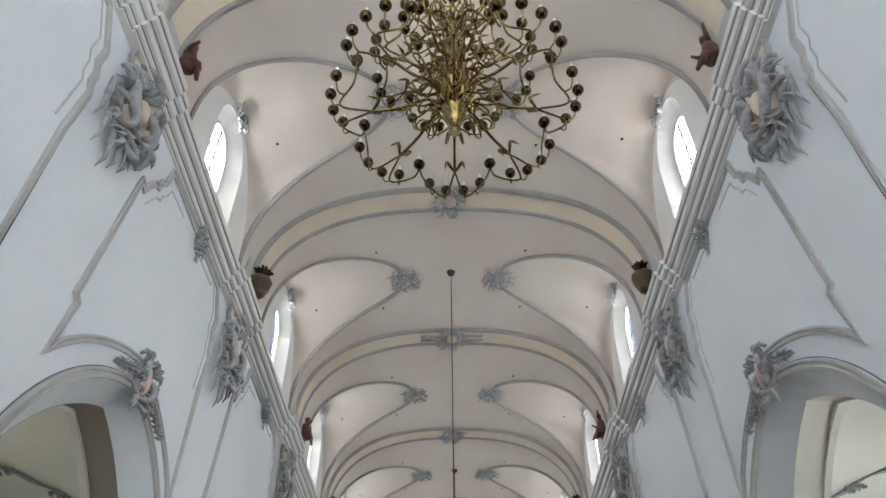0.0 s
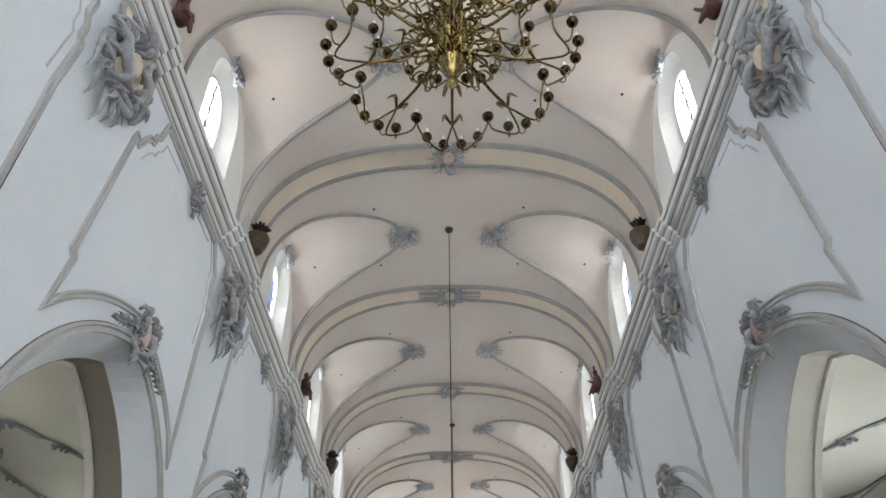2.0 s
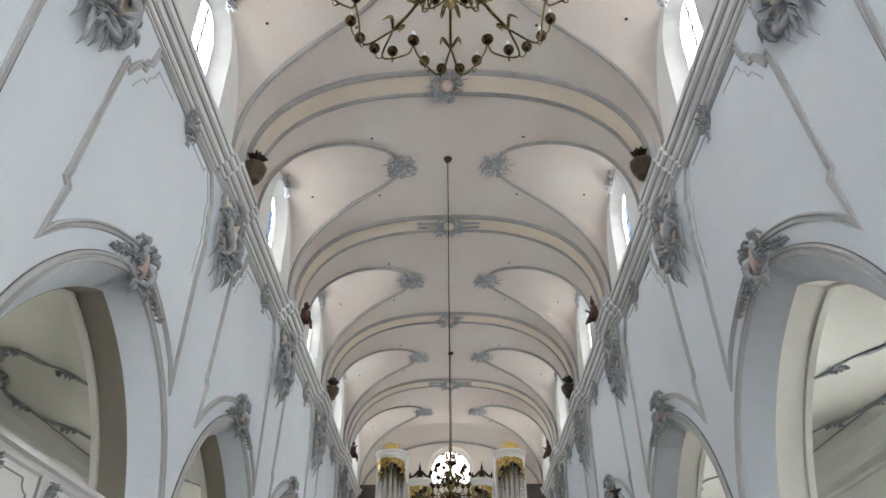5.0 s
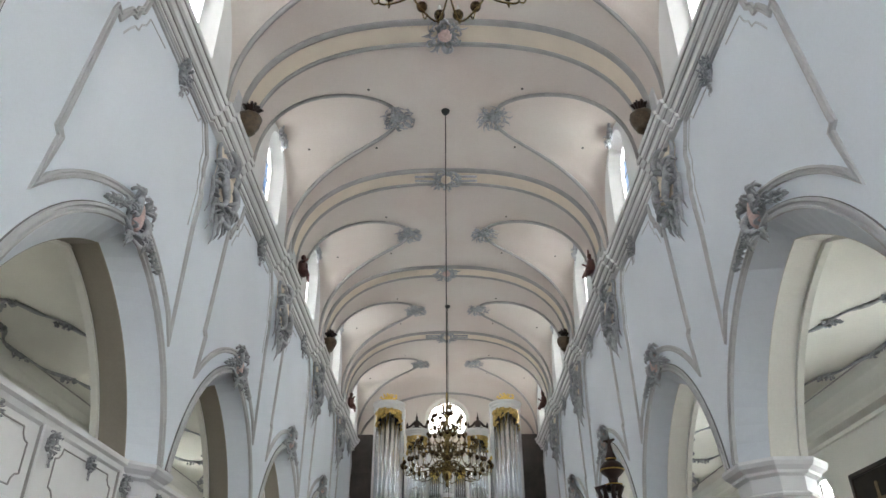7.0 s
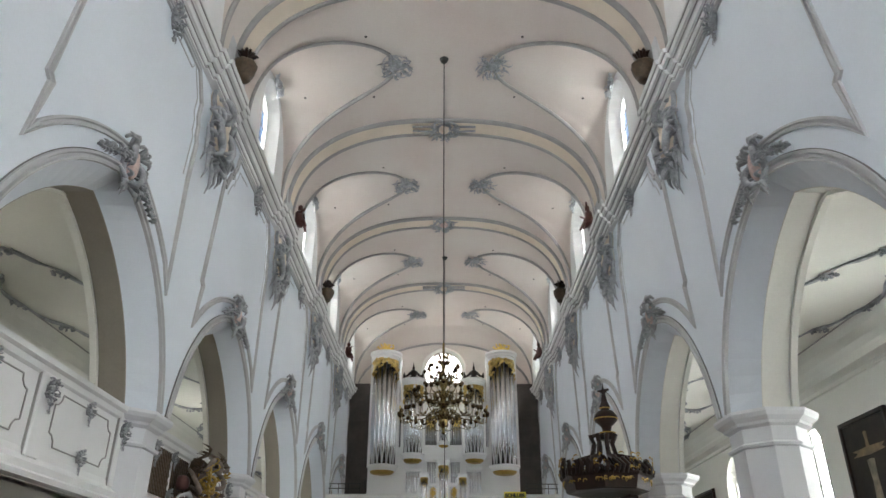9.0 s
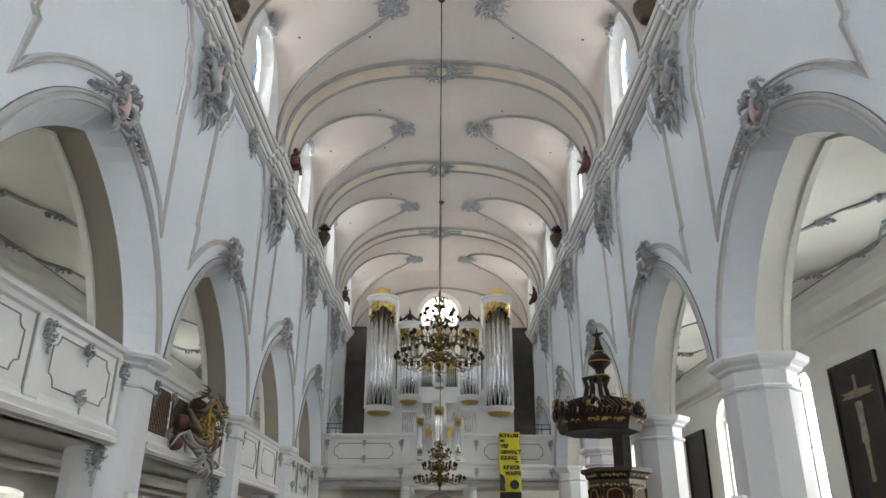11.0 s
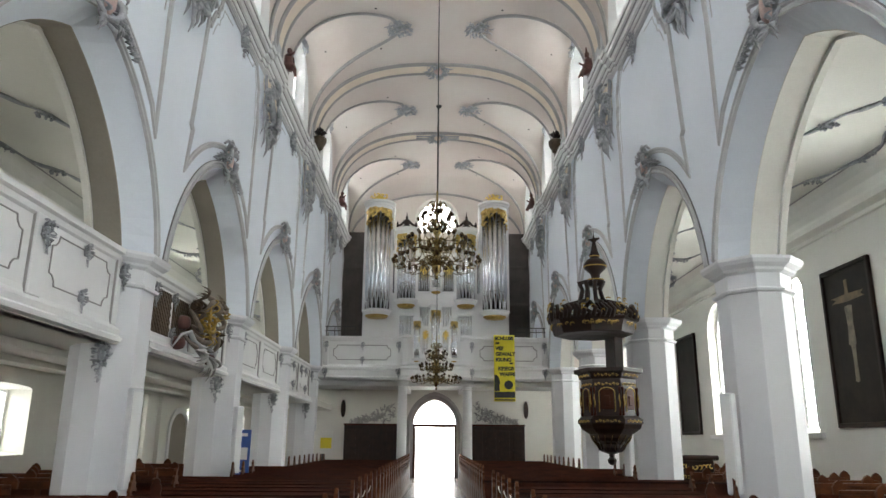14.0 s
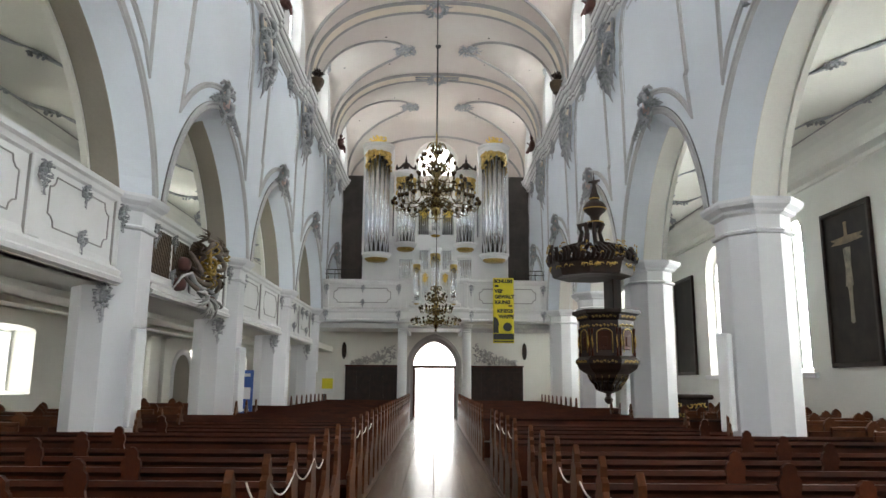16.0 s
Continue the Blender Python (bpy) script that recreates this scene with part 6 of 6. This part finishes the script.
ROWS_Y = [3.75 + 0.83 * i for i in range(6)] + [9.45 + 0.92 * i for i in range(24)]
made = {}
for y in ROWS_Y:
    for sg in (-1, 1):
        near = min(abs(y - r) for r in RIB)
        long = near > 1.35 and y < 24
        length = 5.4 if long else 3.45
        x0 = 1.02 if sg > 0 else -1.02 - length
        if sg > 0 and 14.0 < y < 15.6:
            continue
        marks = [1.2] if y < 5.6 else [2.35] if y < 8 else [2.8] if 10 < y < 11 else []
        if sg < 0:
            marks = [length - q for q in marks]
        key = (sg, long, tuple(marks))
        at = pose(x0, y, 0)
        if key in made:
            copy_thing(made[key], at)
        else:
            made[key] = build_pew(length, at, marks)
# aisle benches with panelled backs
stall = thing("aisle_bench", "brown panelled bench in the side aisle", "bench", pose(5.95, 9.0, 0), "aisle benches")
bm = bmesh.new()
box(bm, 0, 2.4, 0.0, 0.05, 0.05, 0.98, 0.006)
part("back_panel", bm, M["woodl"], stall)
bm = bmesh.new()
box(bm, -0.02, 2.42, -0.04, 0.09, 0.98, 1.04, 0.01)
part("top_rail", bm, M["woodl"], stall)
bm = bmesh.new()
box(bm, 0.02, 2.38, 0.05, 0.45, 0.42, 0.46, 0.006)
part("seat", bm, M["wood"], stall)
for i in range(4):
    bm = bmesh.new()
    box(bm, 0.08 + i * 0.58, 0.58 + i * 0.58, -0.02, 0.0, 0.2, 0.86, 0.012)
    part("panel", bm, M["wood"], stall)
for x in (0.0, 0.8, 1.6, 2.4):
    bm = bmesh.new()
    loft(bm, [[(x + a, y, z) for a, z in ((-0.09, 0.98), (0.09, 0.98), (0.1, 1.08), (0.06, 1.14), (0.0, 1.18), (-0.06, 1.14), (-0.1, 1.08))] for y in (0.0, 0.05)])
    part("finial", bm, M["woodl"], stall)
for y in (10.1, 11.2, 13.2, 14.3, 15.4, 16.6, 17.7, 19.0, 20.3, 21.6):
    copy_thing(stall, pose(6.0, y, 0))
for y in (9.5, 11.0, 13.0, 14.6, 16.2, 17.8):
    copy_thing(stall, pose(-8.5, y, 0))
copy_thing(stall, pose(-8.2, 21.0, 0))
niche = thing("wall_niche", "shallow round-headed niche in the aisle wall under the gallery", "niche", pose(-XA, 25.3, 0), kind="structure")
# the back stands proud; its darker taupe paints the shade of a recess
for out, mt, nm in ((0.012, "taupe", "back"), (0.06, "trim", "surround")):
    bm = bmesh.new()
    line = [(0.82, 0.0)] + arch_line(0.82, 1.9, 2.55) + [(-0.82, 0.0)]
    if nm == "back":
        loft(bm, [[(d, a, z) for a, z in line] for d in (0.002, out)])
    else:
        wide = [(1.0, 0.0)] + arch_line(1.0, 1.9, 2.74) + [(-1.0, 0.0)]
        loft(bm, [[(d, a, z) for a, z in ln] for ln, d in ((line, 0.002), (line, out), (wide, out), (wide, 0.002))], closed=False)
    part(nm, bm, M[mt], niche)
for y in (22.3, 23.5, 27.0):
    bm = bmesh.new()
    box(bm, -XA, -XA + 0.14, y - 0.22, y + 0.22, 0.0, 3.0, 0.015)
    tagged(part("trim", bm, M["cream"]), "flat cream pilaster on the aisle wall under the gallery", "pilaster", "aisle pilasters", "structure")
cab = thing("pulpit_stair_cabinet", "dark wooden pulpit stair front with gilded frieze", "stair front", pose(6.2, 18.3, 0))
bm = bmesh.new()
box(bm, -0.4, 0.5, -0.3, 0.3, 0, 1.3, 0.02)
part("body", bm, M["black"], cab)
bm = bmesh.new()
box(bm, -0.5, 0.6, -0.4, 0.4, 1.3, 1.42, 0.03)
part("top", bm, M["black"], cab)
bm = bmesh.new()
for j in range(9):
    scroll(bm, -0.34 + 0.095 * j, 1.15, 0.06, j, 4, 0.014, 0.02)
    scroll(bm, -0.34 + 0.095 * j, 0.93, 0.045, -j, 4, 0.012, 0.02)
part("gilding", bm, M["gold"], cab, "gilded frieze", smooth=True, at=pose(0, -0.31, 0))

# white cords slung between pew ends
def cord(pts, sag):
    bm = bmesh.new()
    path = []
    for p, q in zip(pts, pts[1:]):
        p, q = Vector(p), Vector(q)
        for i in range(8):
            f = i / 8
            path.append(p.lerp(q, f) - Vector((0, 0, sag * 4 * f * (1 - f))))
    path.append(Vector(pts[-1]))
    tube(bm, path, 0.007, 5)
    tagged(part("cord", bm, M["rope"], smooth=True), "white cord slung between pew ends", "rope", "pew cords")


cord([(-1.2, 3.75, 0.75), (-1.02, 3.78, 1.02), (-0.98, 3.8, 0.8)], 0.02)
cord([(-1.14, 4.58, 1.05), (-1.0, 4.6, 1.04), (-1.0, 5.41, 1.03), (-1.0, 6.24, 1.03), (-1.03, 7.07, 1.0)], 0.11)
cord([(1.2, 4.0, 0.95), (1.04, 4.6, 1.02), (1.02, 5.41, 1.03), (1.02, 6.24, 1.03)], 0.12)
cord([(6.0, 10.1, 1.05), (6.8, 10.1, 1.05), (7.6, 10.1, 1.05), (8.4, 10.1, 1.05)], 0.1)
cord([(-1.02, 9.45, 1.04), (-1.02, 10.37, 1.03), (-1.02, 11.3, 1.03), (-1.02, 12.2, 1.03)], 0.1)
cord([(1.02, 9.45, 1.04), (1.02, 10.37, 1.03), (1.02, 11.3, 1.03), (1.02, 12.2, 1.03)], 0.1)

# stone kerbs along the middle aisle and its slabs
for sg in (-1, 1):
    bm = bmesh.new()
    box(bm, sg * 0.99, sg * 1.06, 3.2, 31.2, 0.0, 0.09, 0.01)
    tagged(part("trim", bm, M["woodl"]), "wooden plinth under the pews beside the aisle", "plinth", "aisle plinths", "structure")
SLAB = mat("polished_stone_slab", (0.235, 0.15, 0.088), 0.25, var=0.3, scale=4, bump=0.08, fine=30)
bm = bmesh.new()
box(bm, -0.243, 0.243, -0.243, 0.243, 0.0, 0.016, 0.004)
slab = part("slab", bm, SLAB, FLOOR, at=pose(-0.74, 3.0, 0.001))
for j in range(70):
    for i in range(4):
        if i or j:
            same("slab", slab, FLOOR, pose(-0.74 + 0.4933 * i, 3.0 + 0.4933 * j, 0.001 + 0.0006 * ((i * 7 + j * 5) % 4)))
